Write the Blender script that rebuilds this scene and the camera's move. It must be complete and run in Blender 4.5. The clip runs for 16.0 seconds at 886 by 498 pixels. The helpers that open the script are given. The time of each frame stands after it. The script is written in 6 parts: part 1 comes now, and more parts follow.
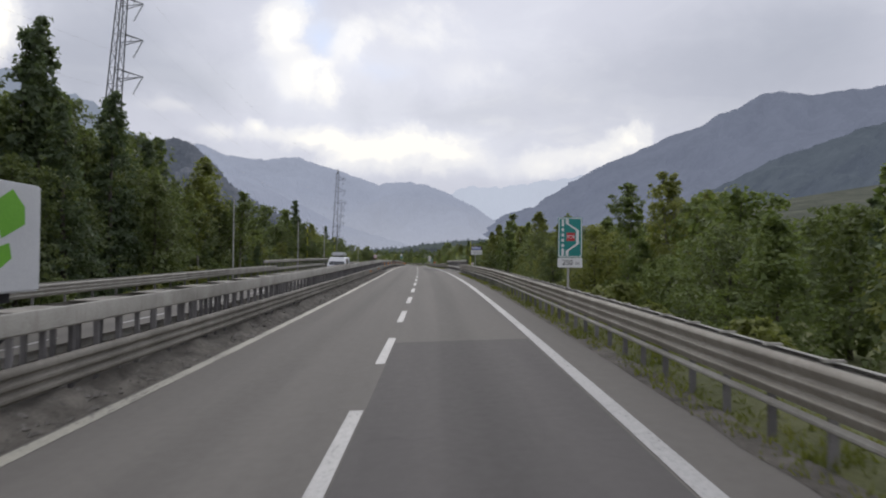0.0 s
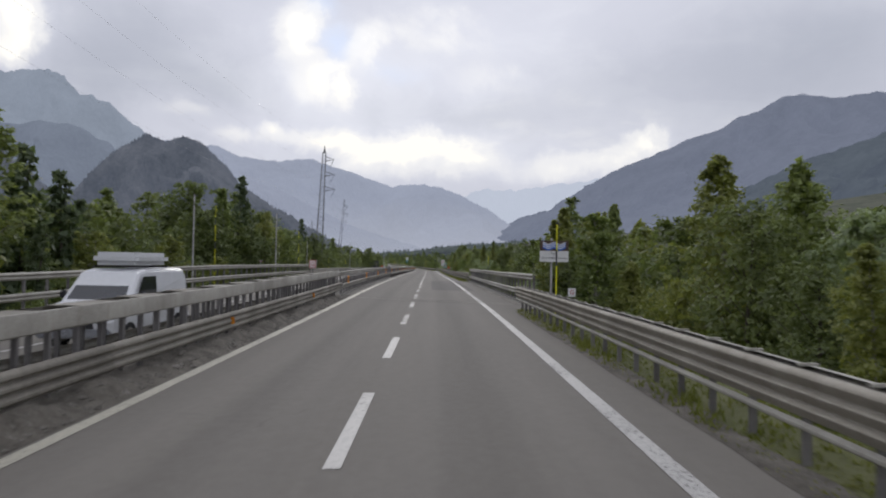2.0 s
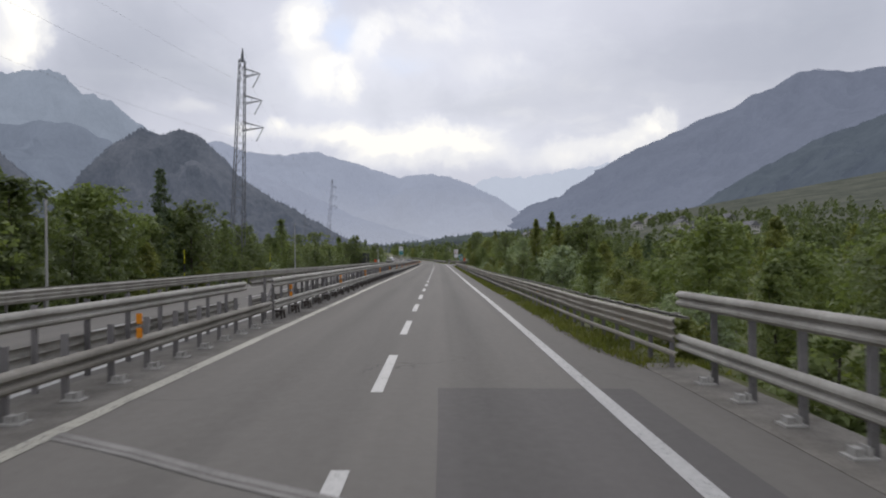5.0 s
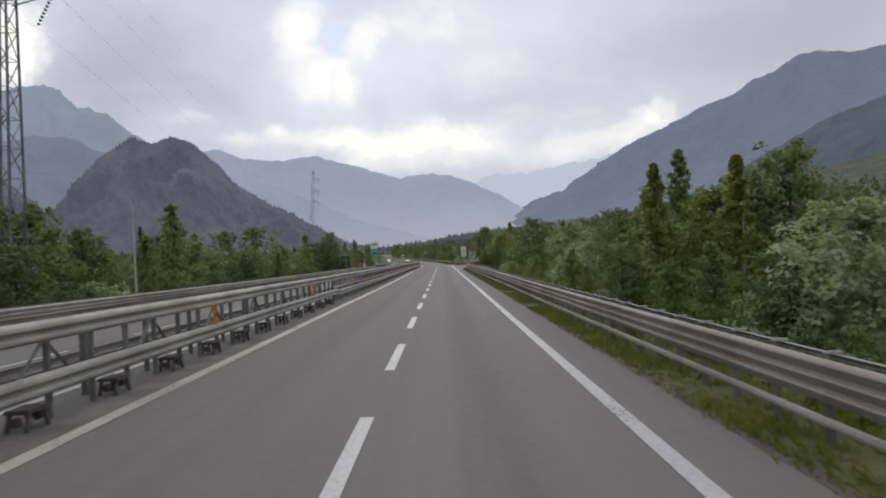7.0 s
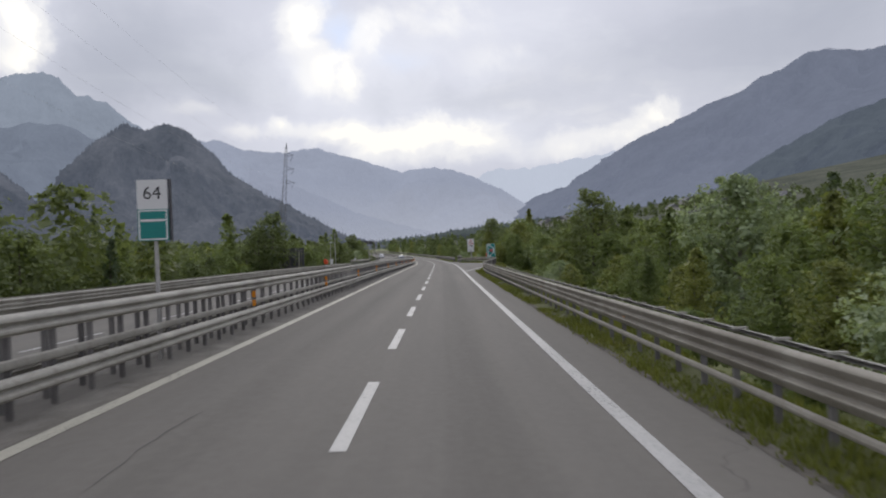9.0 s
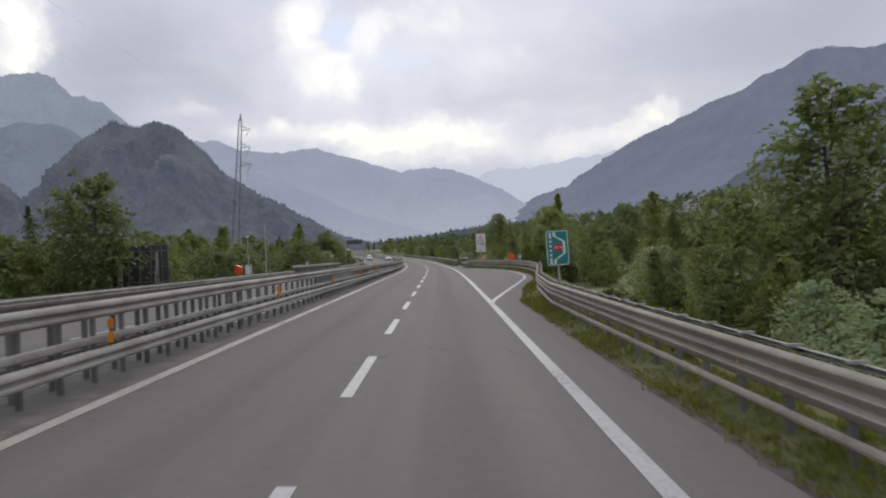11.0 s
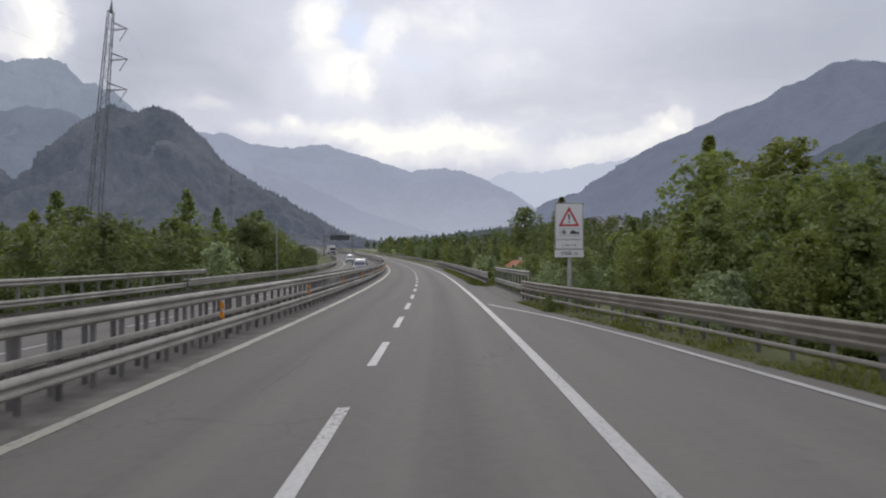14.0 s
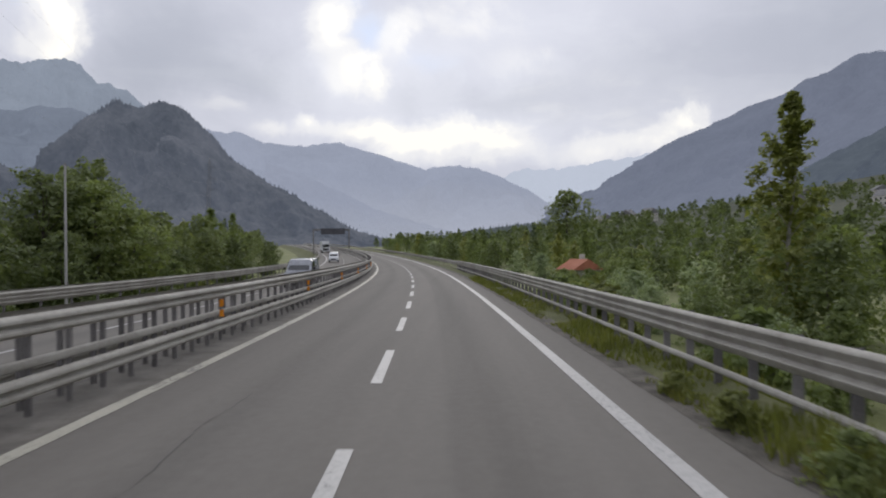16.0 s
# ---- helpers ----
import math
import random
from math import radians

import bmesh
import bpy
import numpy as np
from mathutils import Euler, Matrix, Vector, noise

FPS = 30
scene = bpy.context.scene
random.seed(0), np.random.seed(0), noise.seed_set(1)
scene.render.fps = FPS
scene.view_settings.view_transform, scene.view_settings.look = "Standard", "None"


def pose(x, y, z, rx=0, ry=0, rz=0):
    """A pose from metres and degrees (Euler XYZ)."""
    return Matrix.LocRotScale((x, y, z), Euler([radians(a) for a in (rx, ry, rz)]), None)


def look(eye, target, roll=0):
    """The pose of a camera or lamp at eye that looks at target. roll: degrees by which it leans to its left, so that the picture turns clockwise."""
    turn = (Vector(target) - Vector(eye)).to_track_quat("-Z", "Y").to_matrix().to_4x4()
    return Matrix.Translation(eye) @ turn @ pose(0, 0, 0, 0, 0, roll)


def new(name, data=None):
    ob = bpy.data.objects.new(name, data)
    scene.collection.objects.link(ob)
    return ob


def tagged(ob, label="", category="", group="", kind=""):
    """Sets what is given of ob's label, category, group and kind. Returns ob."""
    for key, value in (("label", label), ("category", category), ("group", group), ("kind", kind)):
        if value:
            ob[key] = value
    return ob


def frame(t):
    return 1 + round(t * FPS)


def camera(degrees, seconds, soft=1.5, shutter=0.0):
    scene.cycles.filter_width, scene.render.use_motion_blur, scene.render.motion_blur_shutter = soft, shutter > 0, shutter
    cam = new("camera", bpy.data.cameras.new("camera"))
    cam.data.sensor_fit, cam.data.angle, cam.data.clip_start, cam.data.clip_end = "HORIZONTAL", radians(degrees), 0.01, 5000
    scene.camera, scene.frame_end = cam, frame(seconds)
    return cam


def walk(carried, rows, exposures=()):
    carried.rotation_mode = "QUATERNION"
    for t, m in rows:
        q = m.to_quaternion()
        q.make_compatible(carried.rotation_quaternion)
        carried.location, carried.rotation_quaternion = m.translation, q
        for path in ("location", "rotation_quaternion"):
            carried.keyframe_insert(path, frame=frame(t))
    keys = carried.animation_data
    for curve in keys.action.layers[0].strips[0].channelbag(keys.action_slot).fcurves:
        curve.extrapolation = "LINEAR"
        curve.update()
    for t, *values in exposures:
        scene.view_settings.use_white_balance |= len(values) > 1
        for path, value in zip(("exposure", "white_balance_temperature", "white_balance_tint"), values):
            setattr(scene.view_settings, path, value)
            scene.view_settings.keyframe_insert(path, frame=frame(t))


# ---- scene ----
FOV = 71.09
cam = camera(FOV, 16.0, soft=2.0, shutter=0.1)

# ---- the road's line: distance s along the lane marking, lateral offset to the right ----
S0, S1 = -90, 900
SA = np.arange(S0, S1 + 1, 1.0)


def eased(keys, width=15):
    v = np.interp(SA, [k[0] for k in keys], [k[1] for k in keys])
    kernel = np.hanning(width + 2)
    pad = np.pad(v, width, mode="edge")
    return np.convolve(pad, kernel / kernel.sum(), "same")[width:-width]


HEAD = np.radians(eased([(-90, -5.0), (0, -2.5), (21, -1.65), (44, -1.0), (70, -0.6), (86, -0.32), (140, -0.23), (200, -0.1), (250, 0.0),
                         (280, 0.2), (300, 0.42), (311, 0.8), (323, 1.3), (346, 2.2), (372, 3.4), (400, 5.2), (450, 9.5), (520, 14.5), (600, 18.0), (700, 19.0), (900, 17.0)]))
GRADE = np.radians(eased([(-90, 0.6), (0, 0.61), (32, 0.54), (54, 0.15), (76, 0.04), (90, -0.12), (140, -0.59), (193, -0.58), (250, -0.42), (280, -0.55),
                          (312, -0.95), (323, -0.88), (346, -0.68), (420, 0.0), (500, 0.9), (620, 1.2), (900, 0.6)]))
BANK = np.tan(np.radians(eased([(-90, -2.2), (0, -2.1), (40, -2.35), (55, -1.7), (66, -1.3), (76, -0.7), (87, 0.4), (140, 1.45), (155, 2.2), (180, 2.2), (193, 1.7),
                                (250, 1.55), (267, 0.6), (280, -0.1), (300, -0.4), (320, -0.3), (346, 0.1), (450, -1.0), (900, -1.0)])))
CX = np.concatenate([[0], np.cumsum(-np.sin(HEAD[:-1]))])
CY = np.concatenate([[0], np.cumsum(np.cos(HEAD[:-1]))])
CZ = np.concatenate([[0], np.cumsum(np.tan(GRADE[:-1]))])
i0 = int(-S0)
CX, CY, CZ = CX - CX[i0], CY - CY[i0], CZ - CZ[i0]


def heading(s):
    return float(np.interp(s, SA, HEAD))


def P(s, lat, z=0.0):
    """A point by distance, offset to the right and height over the carriageway."""
    h = heading(s)
    x, y, c = (float(np.interp(s, SA, a)) for a in (CX, CY, CZ))
    tilt = float(np.interp(s, SA, BANK)) * min(max(lat, -5.0), 9.0)
    return Vector((x + lat * math.cos(h), y + lat * math.sin(h), c + z - tilt))


def stand(s, lat, z=0.0, turn=0.0):
    """A pose on the road: x to the right of the road, y along it, z up."""
    p = P(s, lat, z)
    return pose(p.x, p.y, p.z, 0, 0, math.degrees(heading(s)) + turn)


# ---- the camera's way: seconds, distance, offset, yaw, pitch, roll ----
EYE = 2.254
ROWS = [
    (0.0, -0.01, 1.15, -2.77, 0.86, -0.55),
    (0.5, 10.50, 1.13, -2.37, 0.89, -1.01),
    (1.0, 21.06, 1.14, -2.26, 0.76, -0.39),
    (1.5, 32.32, 1.15, -1.83, 0.96, -0.53),
    (2.0, 43.39, 1.10, -1.53, 1.14, -1.01),
    (2.5, 54.47, 1.09, -1.22, 0.86, -0.46),
    (3.0, 65.16, 1.01, -0.96, 0.13, -1.12),
    (3.5, 76.01, 0.98, -0.71, 0.55, -1.61),
    (4.0, 86.04, 1.01, -0.79, 0.49, -0.43),
    (4.5, 96.74, 1.02, -0.73, 0.42, -0.11),
    (5.0, 107.44, 1.06, -0.59, 0.25, 0.67),
    (5.5, 118.14, 1.10, -0.42, 0.04, 1.59),
    (6.0, 128.84, 1.13, -0.28, -0.13, 2.37),
    (6.5, 139.53, 1.15, -0.22, -0.20, 2.69),
    (7.0, 150.08, 1.20, -0.22, 0.24, 3.10),
    (7.5, 160.72, 1.25, 0.02, -0.24, 3.40),
    (8.0, 171.45, 1.23, 0.10, -0.60, 2.53),
    (8.5, 181.76, 1.23, -0.18, 0.04, 2.24),
    (9.0, 193.09, 1.29, -0.12, -0.21, 2.26),
    (9.5, 203.67, 1.32, -0.12, -0.20, 2.29),
    (10.0, 214.25, 1.41, -0.12, -0.19, 2.34),
    (10.5, 224.84, 1.51, -0.12, -0.17, 2.40),
    (11.0, 235.42, 1.60, -0.13, -0.15, 2.45),
    (11.5, 246.01, 1.64, -0.13, -0.15, 2.48),
    (12.0, 256.42, 1.67, -0.10, -0.04, 1.76),
    (12.5, 267.37, 1.71, 0.04, -0.04, 1.75),
    (13.0, 277.76, 1.70, 0.06, 0.31, 1.36),
    (13.5, 288.53, 1.66, 0.34, -0.23, 0.81),
    (14.0, 299.48, 1.52, 0.57, 0.07, 0.23),
    (14.5, 310.85, 1.40, 0.69, -0.26, -0.02),
    (15.0, 322.72, 1.32, 0.91, -0.25, 0.23),
    (15.5, 334.43, 1.22, 1.31, -0.22, 0.70),
    (16.0, 346.71, 1.10, 1.93, -0.06, 0.49),
]
walk(cam, [(t, pose(*P(s, lat, EYE), 90 + pitch, roll, yaw)) for t, s, lat, yaw, pitch, roll in ROWS])

# ---- sky, sun ----
SUN_AZ, SUN_EL = 3.0, 24.0   # degrees to the left of ahead, above the horizon
world = bpy.data.worlds.new("overcast_sky")
scene.world = world
world.use_nodes = True
wn, wl = world.node_tree.nodes, world.node_tree.links
wn.clear()


def wnode(kind, **values):
    n = wn.new(kind)
    for k, v in values.items():
        n.inputs[k].default_value = v
    return n


def wmath(op, a, b=None, clamp=False):
    n = wn.new("ShaderNodeMath")
    n.operation, n.use_clamp = op, clamp
    for i, v in enumerate((a, b)):
        if v is None:
            continue
        if isinstance(v, (int, float)):
            n.inputs[i].default_value = v
        else:
            wl.new(v, n.inputs[i])
    return n.outputs[0]


def wramp(fac, stops):
    n = wn.new("ShaderNodeValToRGB")
    n.color_ramp.interpolation = "EASE"
    while len(n.color_ramp.elements) < len(stops):
        n.color_ramp.elements.new(0.5)
    for e, (p, c) in zip(n.color_ramp.elements, stops):
        e.position, e.color = p, (*c, 1)
    wl.new(fac, n.inputs[0])
    return n.outputs[0]


def wmix(kind, fac, a, b):
    n = wn.new("ShaderNodeMix")
    n.data_type, n.blend_type = "RGBA", kind
    for sock, v in ((n.inputs[0], fac), (n.inputs[6], a), (n.inputs[7], b)):
        if isinstance(v, (int, float)):
            sock.default_value = v
        elif isinstance(v, tuple):
            sock.default_value = (*v, 1)
        else:
            wl.new(v, sock)
    return n.outputs[2]


coord = wn.new("ShaderNodeTexCoord")
sep = wn.new("ShaderNodeSeparateXYZ")
wl.new(coord.outputs["Generated"], sep.inputs[0])
dx, dy, dz = sep.outputs
up = wmath("MAXIMUM", dz, 0.0)
den = wmath("ADD", up, 0.16)
flat = wn.new("ShaderNodeCombineXYZ")
wl.new(wmath("DIVIDE", dx, den), flat.inputs[0])
wl.new(wmath("DIVIDE", dy, den), flat.inputs[1])
flat.inputs[2].default_value = 3.7


def wnoise(scale, detail, rough, dist, offset):
    mp = wn.new("ShaderNodeMapping")
    mp.inputs["Location"].default_value = offset
    wl.new(flat.outputs[0], mp.inputs[0])
    n = wnode("ShaderNodeTexNoise", Scale=scale, Detail=detail, Roughness=rough, Distortion=dist)
    wl.new(mp.outputs[0], n.inputs["Vector"])
    return n.outputs["Fac"]


billow = wnoise(0.85, 7.0, 0.56, 0.35, (1.3, 0.4, 0.0))
wisp = wnoise(2.6, 6.0, 0.6, 0.6, (7.1, 2.2, 0.0))
# billows of the cloud's edge, in the sky's own directions
pn = wnode("ShaderNodeTexNoise", Scale=9.0, Detail=7.0, Roughness=0.58, Distortion=0.3)
wl.new(coord.outputs["Generated"], pn.inputs["Vector"])
puff = pn.outputs["Fac"]
tint = wn.new("ShaderNodeSeparateColor")
wl.new(pn.outputs["Color"], tint.inputs[0])
# directions in degrees, left of ahead and up, frayed by the billows
left_of = wmath("ADD", wmath("MULTIPLY", wmath("ARCTAN2", wmath("MULTIPLY", dx, -1.0), dy), 180 / math.pi), wmath("MULTIPLY", wmath("SUBTRACT", tint.outputs[0], 0.5), 8.0))
high_up = wmath("ADD", wmath("MULTIPLY", wmath("ARCSINE", dz), 180 / math.pi), wmath("MULTIPLY", wmath("SUBTRACT", tint.outputs[1], 0.5), 6.0))


def patches(rows):
    """Soft patches of sky: degrees left of ahead, height, half width, half height, strength."""
    total = None
    for left, high, wide, tall, gain in rows:
        u_ = wmath("DIVIDE", wmath("SUBTRACT", left_of, left), wide)
        v_ = wmath("DIVIDE", wmath("SUBTRACT", high_up, high), tall)
        q_ = wmath("ADD", wmath("MULTIPLY", u_, u_), wmath("MULTIPLY", v_, v_))
        one = wmath("MULTIPLY", wmath("POWER", 0.3679, q_), gain)
        total = one if total is None else wmath("ADD", total, one)
    return total


# thin places that the sun lights from behind, heavy grey banks, and gaps of blue
thin = patches([(1.2, 10.4, 3.9, 1.5, 1.0), (0.5, 8.6, 8.0, 1.8, 0.42), (10.2, 10.4, 3.6, 1.2, 0.55), (13.4, 11.3, 0.8, 0.9, 0.8), (6.5, 9.6, 3.0, 1.0, 0.45), (9.4, 15.4, 2.2, 1.6, 1.0),
                (11.9, 19.3, 2.0, 2.3, 0.95), (5.2, 18.4, 1.7, 1.9, 0.85), (8.2, 17.0, 1.2, 0.8, 0.5), (33.6, 18.6, 2.4, 2.0, 0.9), (35.0, 15.6, 1.8, 1.3, 0.5), (22.0, 12.1, 3.2, 0.9, 0.22),
                (16.8, 10.2, 3.0, 1.0, 0.4), (-19.5, 10.9, 1.8, 1.1, 0.75), (-16.2, 9.4, 3.0, 1.2, 0.6), (-11.9, 8.9, 2.8, 1.2, 0.5), (0.4, 20.8, 6.5, 2.2, 0.35), (-5.0, 16.8, 4.5, 1.5, 0.22)])
veil = patches([(5.0, 15.5, 13.0, 5.5, 1.0), (2.0, 10.0, 15.0, 3.0, 0.7), (34.0, 18.5, 4.0, 3.0, 0.4), (-8.0, 20.0, 8.0, 4.0, 0.5)])
heavy = patches([(28.5, 14.5, 5.0, 3.2, 0.46), (18.5, 14.6, 5.0, 2.4, 0.40), (-19.0, 15.6, 10.0, 3.4, 0.28), (-3.9, 13.4, 6.0, 1.6, 0.30), (-33.0, 17.0, 9.0, 6.0, 0.60), (24.0, 18.5, 6.0, 4.0, 0.50), (5.4, 13.0, 2.4, 1.0, 0.25)])
blue = patches([(8.0, 19.0, 1.8, 1.3, 0.8), (36.5, 20.0, 1.6, 1.2, 0.7), (10.3, 21.8, 1.6, 1.0, 0.6), (2.8, 16.2, 2.0, 1.0, 0.3)])
cloud = wmath("ADD", wmath("MULTIPLY", billow, 0.6), wmath("MULTIPLY", wisp, 0.4))
grey = wramp(cloud, [(0.30, (0.535, 0.55, 0.635)), (0.46, (0.585, 0.60, 0.685)), (0.56, (0.62, 0.635, 0.715)), (0.68, (0.68, 0.69, 0.75))])
ragged = wmath("MULTIPLY", thin, wmath("ADD", 1.0, wmath("MULTIPLY", wmath("SUBTRACT", puff, 0.5), 3.0)))
lit = wramp(ragged, [(0.10, (0, 0, 0)), (0.46, (0.46, 0.46, 0.46)), (0.86, (1, 1, 1))])
cover = wmix("MULTIPLY", wmath("MINIMUM", heavy, 1.0), grey, (0.575, 0.605, 0.635))
cover = wmix("MIX", wmath("MINIMUM", blue, 1.0), cover, (0.58, 0.665, 0.86))
cover = wmix("ADD", wmath("ADD", wmath("MULTIPLY", thin, 0.10), wmath("MULTIPLY", veil, 0.11)), cover, (0.98, 0.98, 0.97))
cover = wmix("MIX", lit, cover, (0.99, 0.97, 0.925))
# an overcast sky is brightest overhead
zen = wmath("ADD", 0.99, wmath("MULTIPLY", wmath("POWER", up, 1.3), 0.50))
bright = wn.new("ShaderNodeVectorMath")
bright.operation = "SCALE"
wl.new(cover, bright.inputs[0])
wl.new(zen, bright.inputs["Scale"])
sky = wn.new("ShaderNodeTexSky")
sky.sky_type, sky.sun_disc = "NISHITA", False
sky.sun_elevation, sky.sun_rotation = radians(SUN_EL), radians(-SUN_AZ)
skyv = wn.new("ShaderNodeVectorMath")
skyv.operation = "SCALE"
wl.new(sky.outputs[0], skyv.inputs[0])
skyv.inputs["Scale"].default_value = 0.10
gap = wmath("SUBTRACT", 1.0, wramp(cloud, [(0.26, (0.7, 0.7, 0.7)), (0.34, (1, 1, 1))]))
whole = wmix("MIX", wmath("MULTIPLY", gap, 0.5), bright.outputs[0], skyv.outputs[0])
bg = wnode("ShaderNodeBackground", Strength=1.0)
wl.new(whole, bg.inputs[0])
wo = wn.new("ShaderNodeOutputWorld")
wl.new(bg.outputs[0], wo.inputs[0])

sun = new("sun", bpy.data.lights.new("sun", "SUN"))
sun.data.energy, sun.data.angle, sun.data.color = 0.55, radians(20), (1.0, 0.95, 0.88)
a, e = radians(SUN_AZ), radians(SUN_EL)
sun.matrix_world = look((0, 0, 60), (math.sin(a) * math.cos(e) * 10, -math.cos(a) * math.cos(e) * 10, 60 - math.sin(e) * 10))
scene.view_settings.exposure = 0.0


# ---- materials ----
class Nodes:
    """A small material writer."""

    def __init__(self, name):
        self.m = bpy.data.materials.new(name)
        self.m.use_nodes = True
        self.t = self.m.node_tree
        self.b = self.t.nodes["Principled BSDF"]

    def put(self, sock, v):
        if isinstance(v, (int, float)):
            sock.default_value = v
        elif isinstance(v, tuple):
            sock.default_value = v if len(v) == len(sock.default_value) else (*v, 1)
        else:
            self.t.links.new(v, sock)

    def coords(self, kind="Object", scale=(1, 1, 1)):
        c = self.t.nodes.new("ShaderNodeTexCoord")
        mp = self.t.nodes.new("ShaderNodeMapping")
        mp.inputs["Scale"].default_value = scale
        self.t.links.new(c.outputs[kind], mp.inputs[0])
        return mp.outputs[0]

    def noise(self, vec, scale, detail=5, rough=0.6, dist=0.0):
        n = self.t.nodes.new("ShaderNodeTexNoise")
        for k, v in (("Scale", scale), ("Detail", detail), ("Roughness", rough), ("Distortion", dist)):
            n.inputs[k].default_value = v
        self.t.links.new(vec, n.inputs["Vector"])
        return n.outputs["Fac"]

    def ramp(self, fac, stops):
        n = self.t.nodes.new("ShaderNodeValToRGB")
        while len(n.color_ramp.elements) < len(stops):
            n.color_ramp.elements.new(0.5)
        for el_, (p, c) in zip(n.color_ramp.elements, stops):
            el_.position = p
            el_.color = (*c, 1) if isinstance(c, tuple) else (c, c, c, 1)
        self.t.links.new(fac, n.inputs[0])
        return n.outputs[0]

    def mix(self, kind, fac, a, b):
        n = self.t.nodes.new("ShaderNodeMix")
        n.data_type, n.blend_type = "RGBA", kind
        self.put(n.inputs[0], fac), self.put(n.inputs[6], a), self.put(n.inputs[7], b)
        return n.outputs[2]

    def math(self, op, a, b=0.0):
        n = self.t.nodes.new("ShaderNodeMath")
        n.operation = op
        self.put(n.inputs[0], a), self.put(n.inputs[1], b)
        return n.outputs[0]

    def attr(self, name):
        n = self.t.nodes.new("ShaderNodeAttribute")
        n.attribute_name = name
        return n.outputs["Fac"]

    def random(self):
        return self.t.nodes.new("ShaderNodeObjectInfo").outputs["Random"]

    def island(self):
        return self.t.nodes.new("ShaderNodeNewGeometry").outputs["Random Per Island"]

    def bump(self, height, strength, distance):
        n = self.t.nodes.new("ShaderNodeBump")
        n.inputs["Strength"].default_value, n.inputs["Distance"].default_value = strength, distance
        self.t.links.new(height, n.inputs["Height"])
        self.t.links.new(n.outputs[0], self.b.inputs["Normal"])

    def end(self, color, rough=0.8, metal=0.0, spec=0.5):
        self.put(self.b.inputs["Base Color"], color), self.put(self.b.inputs["Roughness"], rough)
        self.put(self.b.inputs["Metallic"], metal), self.put(self.b.inputs["Specular IOR Level"], spec)
        return self.m


def plain(name, c1, c2, scale=2.0, fine=40.0, rough=0.7, metal=0.0, bump=0.15, dist=0.004, vary=0.0, spec=0.5, stretch=(1, 1, 1)):
    n = Nodes(name)
    v = n.coords("Object", stretch)
    big, small = n.noise(v, scale, 4), n.noise(v, fine, 5)
    both = n.math("ADD", n.math("MULTIPLY", big, 0.65), n.math("MULTIPLY", small, 0.35))
    if vary:
        both = n.math("ADD", both, n.math("MULTIPLY", n.math("SUBTRACT", n.random(), 0.5), vary))
    col = n.ramp(both, [(0.32, c1), (0.66, c2)])
    n.bump(small, bump, dist)
    return n.end(col, n.ramp(both, [(0.3, min(1, rough + 0.1)), (0.7, max(0, rough - 0.1))]), metal, spec)


